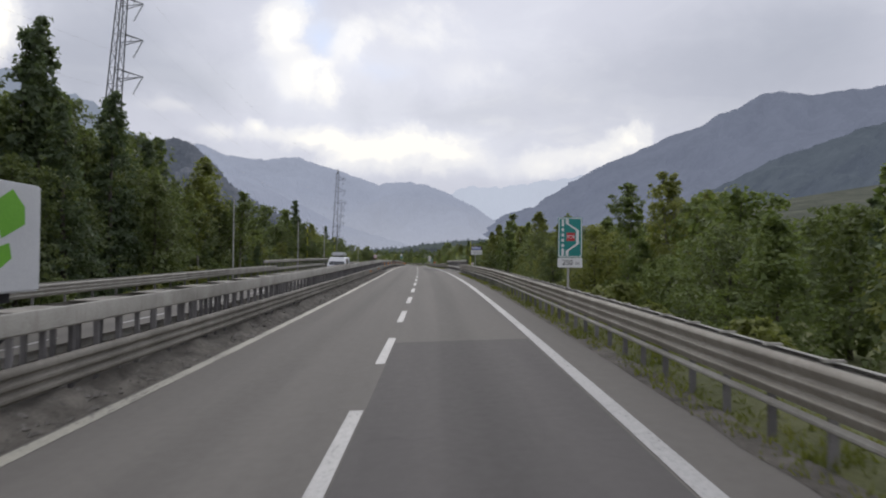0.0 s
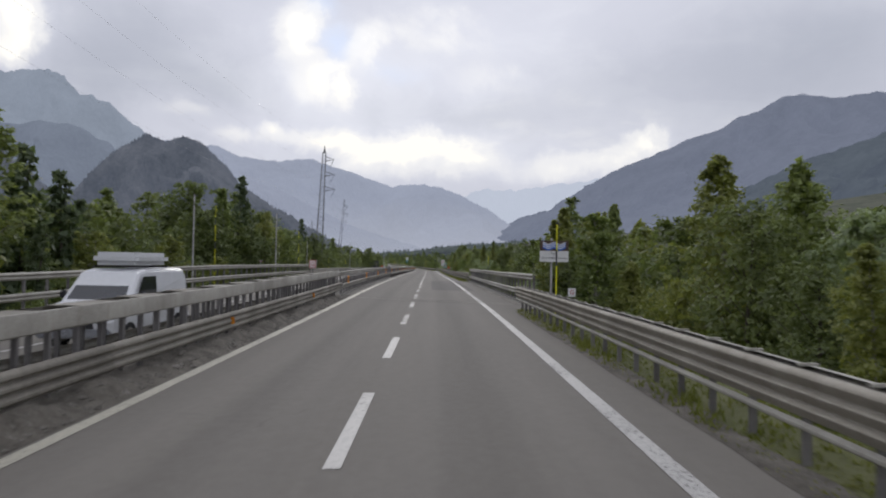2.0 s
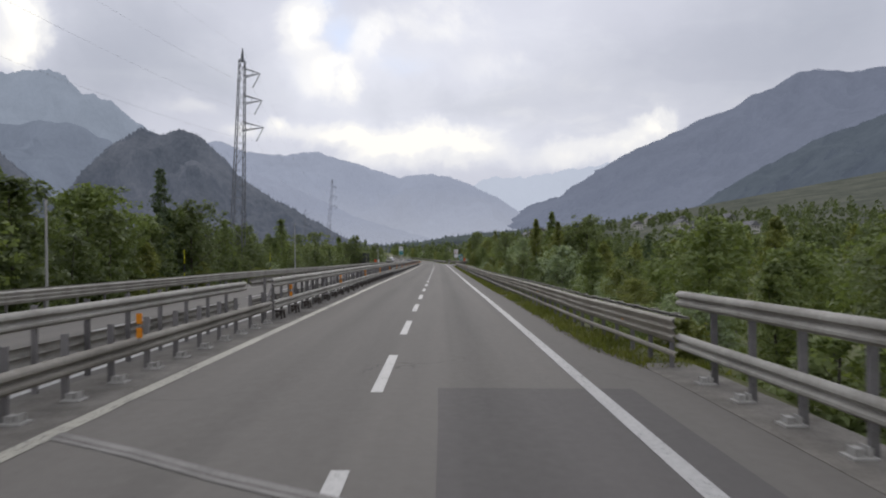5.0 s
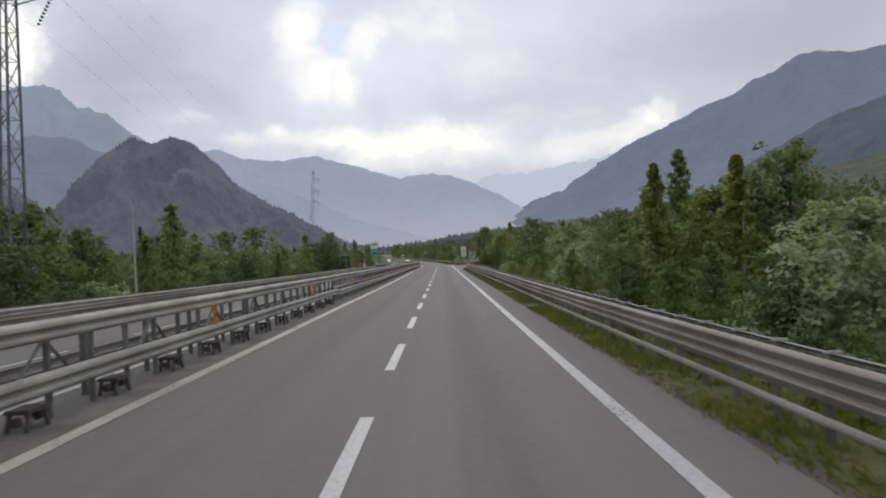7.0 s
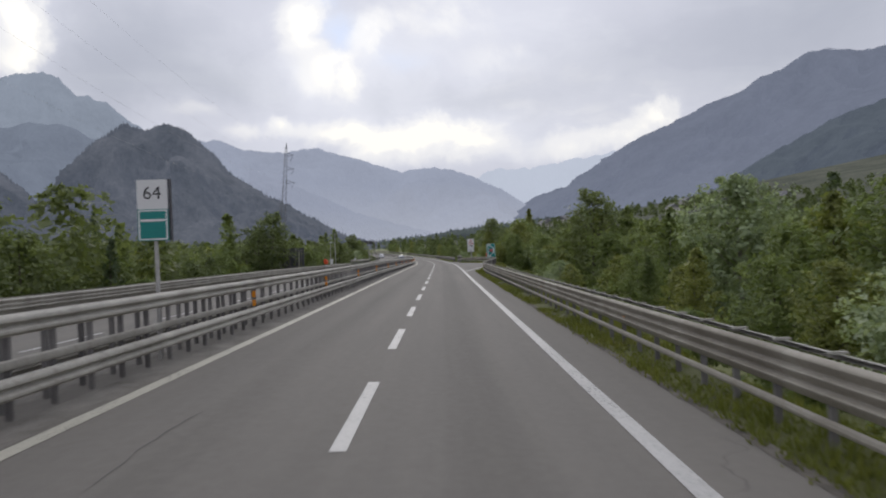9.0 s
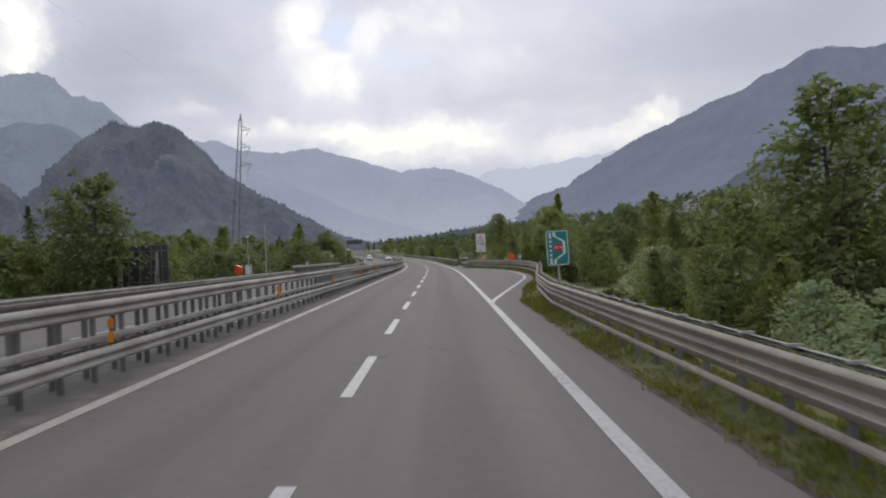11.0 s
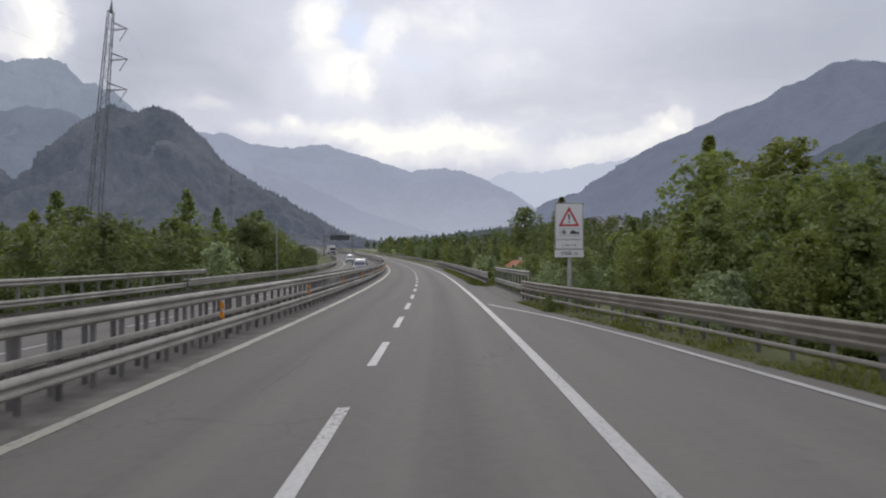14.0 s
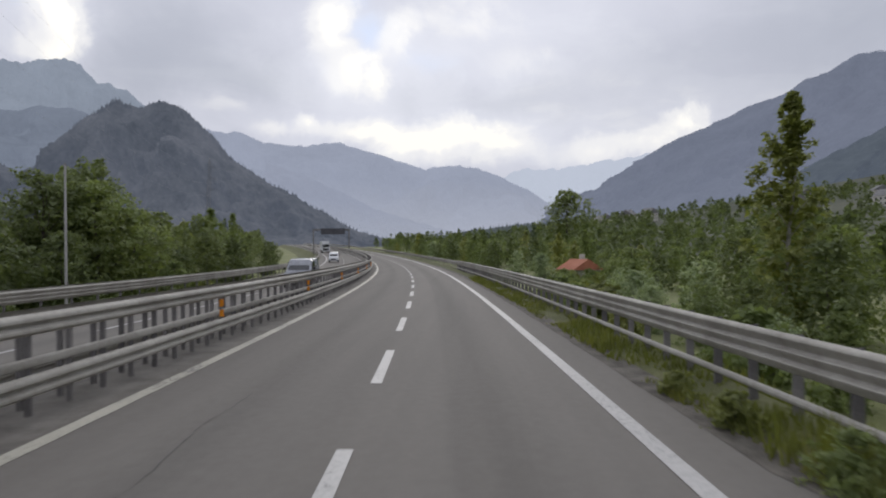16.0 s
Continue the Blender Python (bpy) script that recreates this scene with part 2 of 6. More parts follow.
def asphalt(name, base, lift=0.0):
    n = Nodes(name)
    v = n.coords()
    lat = n.math("MINIMUM", n.attr("lat"), 3.76)
    grain, mid, big = n.noise(v, 90, 3), n.noise(v, 6, 5, 0.65), n.noise(n.coords("Object", (1, 0.045, 1)), 1.1, 4)
    col = n.ramp(n.math("ADD", n.math("MULTIPLY", grain, 0.78), n.math("MULTIPLY", mid, 0.22)), [(0.3, tuple(c * 0.9 for c in base)), (0.5, base), (0.72, tuple(c * 1.1 for c in base))])
    col = n.mix("MULTIPLY", 1.0, col, n.ramp(big, [(0.3, (0.92, 0.92, 0.925)), (0.7, (1.08, 1.075, 1.07))]))
    # the overtaking lane is a newer, darker course; a paving seam runs along the other lane
    col = n.mix("MULTIPLY", 1.0, col, n.ramp(n.math("MULTIPLY", n.math("ADD", n.math("MAXIMUM", lat, -4.0), 4.0), 0.125), [(0.0, 0.95), (0.06, 0.94), (0.49, 0.95), (0.51, 1.0), (0.645, 1.0), (0.6625, 0.91), (0.74, 0.96), (0.82, 1.0)]))
    # oil-dark middle of each lane and paler wheel paths
    lane = n.math("ABSOLUTE", n.math("SUBTRACT", n.math("FRACT", n.math("DIVIDE", n.math("ADD", lat, 37.6), 3.76)), 0.5), 0.0)
    wob = n.math("ADD", lane, n.math("MULTIPLY", n.math("SUBTRACT", mid, 0.5), 0.06))
    col = n.mix("MULTIPLY", 0.8, col, n.ramp(wob, [(0.02, (0.86, 0.86, 0.86)), (0.13, (1.0, 1.0, 1.0)), (0.24, (1.06, 1.06, 1.06)), (0.40, (1.0, 1.0, 1.0))]))
    crack = n.t.nodes.new("ShaderNodeTexVoronoi")
    crack.feature = "DISTANCE_TO_EDGE"
    crack.inputs["Scale"].default_value = 0.22
    wv = n.t.nodes.new("ShaderNodeVectorMath")
    wv.operation = "ADD"
    n.t.links.new(v, wv.inputs[0])
    sc = n.t.nodes.new("ShaderNodeVectorMath")
    sc.operation = "SCALE"
    sc.inputs["Scale"].default_value = 1.2
    nv = n.t.nodes.new("ShaderNodeTexNoise")
    nv.inputs["Scale"].default_value = 1.1
    n.t.links.new(v, nv.inputs["Vector"])
    n.t.links.new(nv.outputs["Color"], sc.inputs[0])
    n.t.links.new(sc.outputs[0], wv.inputs[1])
    n.t.links.new(wv.outputs[0], crack.inputs["Vector"])
    line = n.math("MULTIPLY", n.ramp(crack.outputs["Distance"], [(0.0, 1.0), (0.006, 0.0)]), n.ramp(n.noise(v, 0.18, 2), [(0.57, 0.0), (0.68, 0.5)]))
    col = n.mix("MIX", line, col, (0.035, 0.034, 0.034))
    n.bump(grain, 0.10, 0.003)
    return n.end(col, n.ramp(mid, [(0.3, 0.92), (0.7, 0.80)]), 0.0, 0.30)


def paint(name, base, worn, bare):
    n = Nodes(name)
    v = n.coords()
    chip, soft = n.noise(v, 16, 6, 0.75), n.noise(v, 0.5, 3)
    k = n.math("ADD", n.math("MULTIPLY", chip, 0.8), n.math("MULTIPLY", soft, 0.35))
    col = n.ramp(k, [(worn, bare), (worn + 0.05, tuple(c * 0.78 for c in base)), (worn + 0.2, base)])
    n.bump(chip, 0.2, 0.002)
    return n.end(col, 0.6)


def stained(name, c1, c2, rust):
    """Old galvanised steel: dull patches, brown streaks that run down it."""
    n = Nodes(name)
    v = n.coords()
    big, small, streak = n.noise(v, 0.9, 4), n.noise(v, 28, 5), n.noise(n.coords("Object", (5, 5, 0.7)), 1.6, 5, 0.7)
    k = n.math("ADD", n.math("MULTIPLY", big, 0.6), n.math("MULTIPLY", small, 0.4))
    k = n.math("ADD", k, n.math("MULTIPLY", n.math("SUBTRACT", n.random(), 0.5), 0.12))
    col = n.ramp(k, [(0.35, c1), (0.65, c2)])
    col = n.mix("MIX", n.ramp(streak, [(0.50, 0.0), (0.74, 0.38)]), col, rust)
    n.bump(small, 0.08, 0.002)
    return n.end(col, n.ramp(k, [(0.3, 0.85), (0.7, 0.66)]), 0.0, 0.35)


def leafy(name, dark, midc, pale, hue=0.12):
    n = Nodes(name)
    tuft = n.noise(n.coords(), 0.75, 3)
    f = n.math("ADD", n.math("ADD", n.math("MULTIPLY", n.island(), 0.20), n.math("MULTIPLY", n.random(), 0.24)), n.math("MULTIPLY", n.math("SUBTRACT", tuft, 0.25), 0.92))
    col = n.ramp(f, [(0.08, dark), (0.5, midc), (0.95, pale)])
    n.end(col, 0.55, 0.0, 0.35)
    tr = n.t.nodes.new("ShaderNodeBsdfTranslucent")
    n.t.links.new(n.mix("MULTIPLY", 1.0, col, (1.25, 1.3, 0.7)), tr.inputs[0])
    ms = n.t.nodes.new("ShaderNodeMixShader")
    ms.inputs[0].default_value = 0.45
    out = n.t.nodes["Material Output"]
    n.t.links.new(n.b.outputs[0], ms.inputs[1])
    n.t.links.new(tr.outputs[0], ms.inputs[2])
    n.t.links.new(ms.outputs[0], out.inputs[0])
    return n.m


def hazed_slope(name, low, high, haze_glow, amount, scale, foot_glow=None, tall=300.0):
    """A wooded slope with the haze of distance mixed into its material as emission."""
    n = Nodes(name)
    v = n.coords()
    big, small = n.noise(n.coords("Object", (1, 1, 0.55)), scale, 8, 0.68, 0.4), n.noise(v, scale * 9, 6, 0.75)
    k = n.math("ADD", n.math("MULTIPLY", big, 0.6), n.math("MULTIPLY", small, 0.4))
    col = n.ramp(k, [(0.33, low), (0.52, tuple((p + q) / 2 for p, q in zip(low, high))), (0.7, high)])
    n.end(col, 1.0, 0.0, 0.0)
    # blue-grey haze put in as a glow, made uneven by the slope's noise
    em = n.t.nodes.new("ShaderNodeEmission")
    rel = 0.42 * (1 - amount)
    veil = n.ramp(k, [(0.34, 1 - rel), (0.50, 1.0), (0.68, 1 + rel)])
    n.t.links.new(n.mix("MULTIPLY", 1.0, haze_glow, veil), em.inputs[0])
    # the painted haze changes to a second glow colour towards the foot
    if foot_glow:
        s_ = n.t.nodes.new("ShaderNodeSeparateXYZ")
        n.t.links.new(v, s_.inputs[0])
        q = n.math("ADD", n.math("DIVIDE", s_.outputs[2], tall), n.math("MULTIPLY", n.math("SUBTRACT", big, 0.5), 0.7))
        n.t.links.new(n.mix("MULTIPLY", 1.0, n.ramp(q, [(0.0, foot_glow), (1.0, haze_glow)]), veil), em.inputs[0])
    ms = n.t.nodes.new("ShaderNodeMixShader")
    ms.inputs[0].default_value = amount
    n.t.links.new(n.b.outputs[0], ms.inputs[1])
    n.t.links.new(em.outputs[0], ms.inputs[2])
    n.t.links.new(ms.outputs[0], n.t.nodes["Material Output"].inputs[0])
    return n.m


M = {}
M["asphalt"] = asphalt("asphalt", (0.154, 0.1435, 0.126))
M["asphalt_dark"] = asphalt("asphalt_dark", (0.108, 0.100, 0.093))
M["dust"] = plain("pale_road_dust", (0.085, 0.078, 0.066), (0.20, 0.186, 0.162), 1.3, 22, 0.95, 0, 0.6, 0.03)
M["asphalt_mid"] = asphalt("asphalt_mid", (0.114, 0.106, 0.098))
M["crack"] = plain("open_crack", (0.058, 0.054, 0.050), (0.10, 0.094, 0.085), 3, 30, 0.95)
M["grit"] = plain("road_grit", (0.030, 0.026, 0.020), (0.150, 0.135, 0.112), 2.2, 22, 0.95, 0, 0.6, 0.03)
M["white_line"] = paint("white_line", (0.45, 0.44, 0.415), 0.44, (0.08, 0.078, 0.077))
M["dull_line"] = paint("dull_line", (0.43, 0.41, 0.335), 0.47, (0.08, 0.078, 0.077))
M["worn_line"] = paint("worn_line", (0.42, 0.41, 0.39), 0.55, (0.08, 0.078, 0.077))
M["steel"] = stained("weathered_galvanised_steel", (0.25, 0.238, 0.207), (0.42, 0.403, 0.357), (0.15, 0.123, 0.093))
M["steel_rail"] = stained("brownish_galvanised_steel", (0.225, 0.205, 0.168), (0.335, 0.312, 0.262), (0.13, 0.10, 0.07))
M["steel_old"] = stained("grimy_galvanised_steel", (0.15, 0.138, 0.115), (0.28, 0.262, 0.222), (0.085, 0.068, 0.05))
M["steel_dark"] = plain("dark_galvanised_post", (0.105, 0.099, 0.096), (0.205, 0.194, 0.187), 2.5, 40, 0.7, 0.0, 0.1, 0.003, 0.3)
M["rust"] = plain("rusty_bracket", (0.05, 0.041, 0.036), (0.115, 0.098, 0.086), 6, 50, 0.8, 0.1)
M["plate"] = plain("pale_base_plate", (0.30, 0.29, 0.265), (0.46, 0.445, 0.41), 4, 40, 0.8, 0, 0.2, 0.004)
M["concrete"] = plain("old_concrete", (0.16, 0.152, 0.138), (0.29, 0.277, 0.25), 0.9, 25, 0.9, 0, 0.4, 0.01)
M["dirt"] = plain("road_dust", (0.10, 0.090, 0.076), (0.235, 0.218, 0.188), 1.6, 22, 0.95, 0, 0.6, 0.03)
M["grass"] = plain("verge_grass", (0.062, 0.072, 0.022), (0.118, 0.121, 0.039), 0.7, 9, 0.95, 0, 0.8, 0.06)
M["blade"] = leafy("grass_blades", (0.075, 0.092, 0.022), (0.150, 0.165, 0.042), (0.27, 0.25, 0.09))
M["meadow"] = plain("valley_meadow", (0.11, 0.13, 0.045), (0.21, 0.215, 0.085), 0.03, 2.0, 0.95, 0, 0.5, 0.1)
M["leaf_green"] = leafy("green_leaves", (0.112, 0.150, 0.056), (0.200, 0.242, 0.094), (0.315, 0.350, 0.155))
M["leaf_olive"] = leafy("olive_leaves", (0.135, 0.157, 0.050), (0.232, 0.250, 0.082), (0.350, 0.350, 0.135))
M["leaf_silver"] = leafy("silver_willow_leaves", (0.185, 0.231, 0.139), (0.317, 0.370, 0.238), (0.541, 0.581, 0.422))
M["leaf_deep"] = leafy("deep_green_leaves", (0.086, 0.112, 0.050), (0.146, 0.177, 0.076), (0.24, 0.268, 0.12))
M["needle"] = leafy("dark_needles", (0.062, 0.088, 0.050), (0.108, 0.142, 0.078), (0.178, 0.208, 0.110))
M["bark"] = plain("grey_bark", (0.05, 0.042, 0.035), (0.15, 0.13, 0.11), 3, 25, 0.95, 0, 0.8, 0.02)
M["bark_pale"] = plain("pale_bark", (0.16, 0.15, 0.13), (0.42, 0.40, 0.36), 2, 18, 0.9, 0, 0.6, 0.01)
M["pole"] = plain("pale_pole", (0.28, 0.27, 0.26), (0.44, 0.43, 0.41), 2, 20, 0.7)
M["lattice"] = plain("pylon_steel", (0.10, 0.105, 0.115), (0.20, 0.205, 0.22), 0.8, 14, 0.6, 0.3)
M["wire"] = plain("power_line", (0.36, 0.37, 0.39), (0.46, 0.465, 0.48), 1, 9, 0.6, 0.3)
M["glass_string"] = plain("insulator_glass", (0.10, 0.11, 0.12), (0.22, 0.24, 0.26), 3, 20, 0.25)
M["teal"] = plain("teal_sign_sheet", (0.004, 0.17, 0.155), (0.008, 0.22, 0.20), 0.7, 30, 0.45, 0, 0.03)
M["white"] = plain("white_sign_sheet", (0.58, 0.58, 0.58), (0.72, 0.72, 0.71), 0.8, 30, 0.5, 0, 0.03)
M["red"] = plain("red_sign_sheet", (0.36, 0.018, 0.022), (0.48, 0.03, 0.035), 0.8, 30, 0.5, 0, 0.03)
M["brown"] = plain("brown_sign_sheet", (0.045, 0.022, 0.018), (0.075, 0.04, 0.03), 0.8, 30, 0.5, 0, 0.03)
M["blue"] = plain("blue_sign_sheet", (0.015, 0.09, 0.40), (0.03, 0.13, 0.52), 0.8, 30, 0.5, 0, 0.03)
M["black"] = plain("black_lettering", (0.012, 0.012, 0.014), (0.03, 0.03, 0.033), 1, 30, 0.6, 0, 0.03)
M["grey_back"] = plain("dark_sign_back", (0.045, 0.045, 0.055), (0.09, 0.09, 0.10), 0.9, 20, 0.6, 0.2)
M["orange"] = plain("orange_reflector", (0.60, 0.19, 0.008), (0.78, 0.30, 0.015), 4, 40, 0.35)
M["orange_red"] = plain("orange_red_plastic", (0.58, 0.06, 0.015), (0.75, 0.10, 0.03), 2, 30, 0.4)
M["yellow"] = plain("yellow_marker_paint", (0.58, 0.56, 0.01), (0.74, 0.72, 0.02), 2, 30, 0.5)
M["car_white"] = plain("white_car_paint", (0.55, 0.56, 0.57), (0.68, 0.69, 0.70), 0.6, 20, 0.25, 0, 0.01)
M["car_grey"] = plain("grey_car_paint", (0.22, 0.23, 0.25), (0.32, 0.33, 0.35), 0.6, 20, 0.25, 0.3, 0.01)
M["tarp"] = plain("white_trailer_skin", (0.52, 0.53, 0.54), (0.66, 0.67, 0.67), 0.5, 12, 0.5, 0, 0.05)
M["logo_green"] = plain("green_decal", (0.12, 0.36, 0.02), (0.18, 0.46, 0.04), 0.5, 12, 0.5)
M["tyre"] = plain("tyre_rubber", (0.012, 0.012, 0.013), (0.03, 0.03, 0.03), 3, 30, 0.85)
M["window"] = plain("tinted_car_glass", (0.012, 0.014, 0.017), (0.03, 0.033, 0.038), 0.5, 5, 0.08, 0, 0.0, spec=0.7)
M["lamp_glass"] = plain("headlamp_glass", (0.55, 0.56, 0.58), (0.72, 0.72, 0.74), 1, 9, 0.15)
M["plaster"] = plain("pale_plaster", (0.42, 0.40, 0.36), (0.58, 0.56, 0.51), 0.4, 9, 0.9)
M["roof_tile"] = plain("terracotta_roof", (0.26, 0.09, 0.05), (0.42, 0.16, 0.09), 0.6, 8, 0.85)
M["roof_grey"] = plain("slate_roof", (0.10, 0.10, 0.105), (0.20, 0.195, 0.19), 0.6, 8, 0.8)
# haze over these slopes is emission mixed into each material
M["hill"] = hazed_slope("hazy_hill_woods", (0.018, 0.026, 0.022), (0.25, 0.232, 0.21), (0.125, 0.146, 0.196), 0.58, 0.012)
M["ridge_mid"] = hazed_slope("ridge_in_haze", (0.05, 0.06, 0.06), (0.12, 0.13, 0.13), (0.365, 0.402, 0.515), 0.82, 0.0022, (0.47, 0.50, 0.60), 420.0)
M["spur"] = hazed_slope("low_spur_in_haze", (0.04, 0.05, 0.05), (0.12, 0.13, 0.13), (0.345, 0.378, 0.485), 0.84, 0.004, (0.43, 0.46, 0.555), 220.0)
M["ridge_far"] = hazed_slope("far_ridge_in_haze", (0.05, 0.06, 0.06), (0.12, 0.13, 0.13), (0.54, 0.588, 0.70), 0.93, 0.002)
M["peak_left"] = hazed_slope("rocky_peak_in_haze", (0.05, 0.06, 0.06), (0.20, 0.20, 0.20), (0.295, 0.34, 0.425), 0.80, 0.004)
M["shoulder_left"] = hazed_slope("wooded_shoulder_in_haze", (0.03, 0.04, 0.04), (0.10, 0.11, 0.10), (0.235, 0.272, 0.355), 0.70, 0.005)
M["mount_right"] = hazed_slope("right_mountain_in_haze", (0.03, 0.04, 0.04), (0.10, 0.10, 0.10), (0.205, 0.232, 0.315), 0.74, 0.0028, (0.235, 0.265, 0.355), 500.0)
M["slope_right"] = hazed_slope("near_right_slope_in_haze", (0.025, 0.035, 0.028), (0.10, 0.11, 0.085), (0.124, 0.149, 0.197), 0.66, 0.006, (0.160, 0.188, 0.240), 160.0)
M["valley_side"] = hazed_slope("hazy_wooded_valley_side", (0.026, 0.037, 0.024), (0.17, 0.16, 0.105), (0.142, 0.155, 0.156), 0.38, 0.022)
M["low_hill"] = hazed_slope("hazy_low_wooded_hill", (0.02, 0.03, 0.018), (0.07, 0.085, 0.05), (0.16, 0.185, 0.22), 0.34, 0.02)


# ---- mesh helpers ----
def mesh(name, verts, faces, material=None, smooth=False):
    me = bpy.data.meshes.new(name)
    me.from_pydata([tuple(v) for v in verts], [], faces)
    if material:
        me.materials.append(material)
    if smooth:
        me.polygons.foreach_set("use_smooth", [True] * len(me.polygons))
    me.update()
    return me


def thing(name, label, category, group="", m=None, kind=""):
    ob = new(name)
    ob.empty_display_size = 0.3
    if m is not None:
        ob.matrix_basis = m
    return tagged(ob, label, category, group, kind)


def part(name, data, material=None, parent=None, label="", m=None, inworld=False):
    """Links a mesh or bmesh as one mesh object under a thing or part. inworld: its place is given in the world's measure."""
    if isinstance(data, bmesh.types.BMesh):
        me = bpy.data.meshes.new(name)
        data.to_mesh(me)
        data.free()
        data = me
    if material and not data.materials:
        data.materials.append(material)
    ob = new(name, data)
    if m is not None:
        ob.matrix_basis = m
    if parent:
        ob.parent = parent
        if inworld:
            chain = parent.matrix_basis.copy()
            if parent.parent:
                chain = parent.parent.matrix_basis @ chain
            ob.matrix_parent_inverse = chain.inverted()
    return tagged(ob, label)


def box(sx, sy, sz, at=(0, 0, 0), bevel=0.0, bm=None, rot=None):
    """A box of that size with its centre at a place; bevelled edges if wanted."""
    out = bm or bmesh.new()
    m = Matrix.Translation(at) @ (rot or Matrix()) @ Matrix.Diagonal((sx, sy, sz, 1))
    made = bmesh.ops.create_cube(out, size=1, matrix=m)
    if bevel:
        edges = list({e_ for v in made["verts"] for e_ in v.link_edges})
        bmesh.ops.bevel(out, geom=edges, offset=bevel, segments=2, affect="EDGES")
    return out


def rod(a, b, r0, r1=None, seg=6, bm=None, caps=True):
    """A tapered bar from a to b."""
    out = bm or bmesh.new()
    a, b = Vector(a), Vector(b)
    d = b - a
    m = Matrix.Translation((a + b) / 2) @ d.to_track_quat("Z", "Y").to_matrix().to_4x4()
    bmesh.ops.create_cone(out, cap_ends=caps, segments=seg, radius1=r0, radius2=r0 if r1 is None else r1, depth=d.length, matrix=m)
    return out


def prism(points, depth, bm=None, y=0.0):
    """A flat plate with that outline in x and z, facing -y."""
    out = bm or bmesh.new()
    front = [out.verts.new((x, y, z)) for x, z in points]
    back = [out.verts.new((x, y + depth, z)) for x, z in points]
    n = len(points)
    out.faces.new(front)
    out.faces.new(back[::-1])
    for i in range(n):
        j = (i + 1) % n
        out.faces.new((front[j], front[i], back[i], back[j]))
    bmesh.ops.recalc_face_normals(out, faces=out.faces)
    return out


def rounded(w, h, r, x=0.0, z=0.0, n=4):
    pts = []
    for cx, cz, a0 in ((w / 2 - r, h / 2 - r, 0), (-w / 2 + r, h / 2 - r, 90), (-w / 2 + r, -h / 2 + r, 180), (w / 2 - r, -h / 2 + r, 270)):
        for k in range(n + 1):
            q = radians(a0 + 90 * k / n)
            pts.append((x + cx + r * math.cos(q), z + cz + r * math.sin(q)))
    return pts


def lettering(body, size, material, parent, at, name="lettering", label=""):
    """Words in the built-in font as a thin mesh that faces -y."""
    cu = bpy.data.curves.new("words", "FONT")
    cu.body, cu.size, cu.align_x, cu.align_y, cu.extrude, cu.resolution_u = body, size, "CENTER", "CENTER", 0.002, 3
    tmp = bpy.data.objects.new("words", cu)
    scene.collection.objects.link(tmp)
    dg = bpy.context.evaluated_depsgraph_get()
    me = bpy.data.meshes.new_from_object(tmp.evaluated_get(dg))
    bpy.data.objects.remove(tmp)
    me.transform(Matrix.Translation(at) @ Matrix.Rotation(math.pi / 2, 4, "X"))
    me.materials.clear()
    me.materials.append(material)
    return part(name, me, None, parent, label)


def strip(name, s0, s1, l0, l1, z=0.0, step=2.5, attr=False, material=None, z_of=None):
    """A ribbon that lies on the road; l0 and l1 are offsets or functions of s."""
    n = max(2, int(math.ceil((s1 - s0) / step)) + 1)
    f0 = l0 if callable(l0) else (lambda s: l0)
    f1 = l1 if callable(l1) else (lambda s: l1)
    verts, lats = [], []
    for s in np.linspace(s0, s1, n):
        for f in (f0, f1):
            verts.append(P(s, f(s), z))
            lats.append(f(s))
    faces = [(2 * i, 2 * i + 1, 2 * i + 3, 2 * i + 2) for i in range(n - 1)]
    me = mesh(name, verts, faces, material)
    me.attributes.new("lat", "FLOAT", "POINT").data.foreach_set("value", lats)
    return me


# ---- the setting: road, ground, distance ----
BAY = [(255.0, 4.9), (262.5, 4.95), (266.0, 5.5), (270.0, 6.1), (275.0, 7.1), (281.0, 8.35), (288.0, 9.15), (300.0, 9.2), (307.0, 8.8), (316.0, 7.6), (322.0, 6.7), (327.0, 5.9), (332.0, 5.45)]


def edge(s):
    """Where the asphalt ends on the right."""
    keys = [(-90, 4.65), (70, 4.65), (73, 5.35), (119, 5.35), (123, 4.75)] + BAY + [(349, 5.45), (353, 4.75), (900, 4.75)]
    return float(np.interp(s, [k[0] for k in keys], [k[1] for k in keys]))


LEFT_EDGE = -14.7
ss = np.arange(-70, 861, 2.5)
cols = [lambda s: LEFT_EDGE, lambda s: -13.0, lambda s: -9.3, lambda s: -5.6, lambda s: -5.0, lambda s: -3.8, lambda s: 0.0, lambda s: 1.8, lambda s: 3.7, edge]
verts, lats, faces = [], [], []
for s in ss:
    for k, c in enumerate(cols):
        verts.append(P(s, c(s), 0.0))
        lats.append(c(s))
    for c in (cols[-1], cols[0]):
        verts.append(P(s, c(s), -0.55))
        lats.append(c(s))
w = len(cols) + 2
for i in range(len(ss) - 1):
    for k in range(w):
        k2 = (k + 1) % w
        faces.append((i * w + k, i * w + k2, (i + 1) * w + k2, (i + 1) * w + k))
me = mesh("road", verts, faces, M["asphalt"])
me.attributes.new("lat", "FLOAT", "POINT").data.foreach_set("value", lats)
road = tagged(new("road", me), "grey worn asphalt of a two-carriageway motorway", "road", kind="structure")

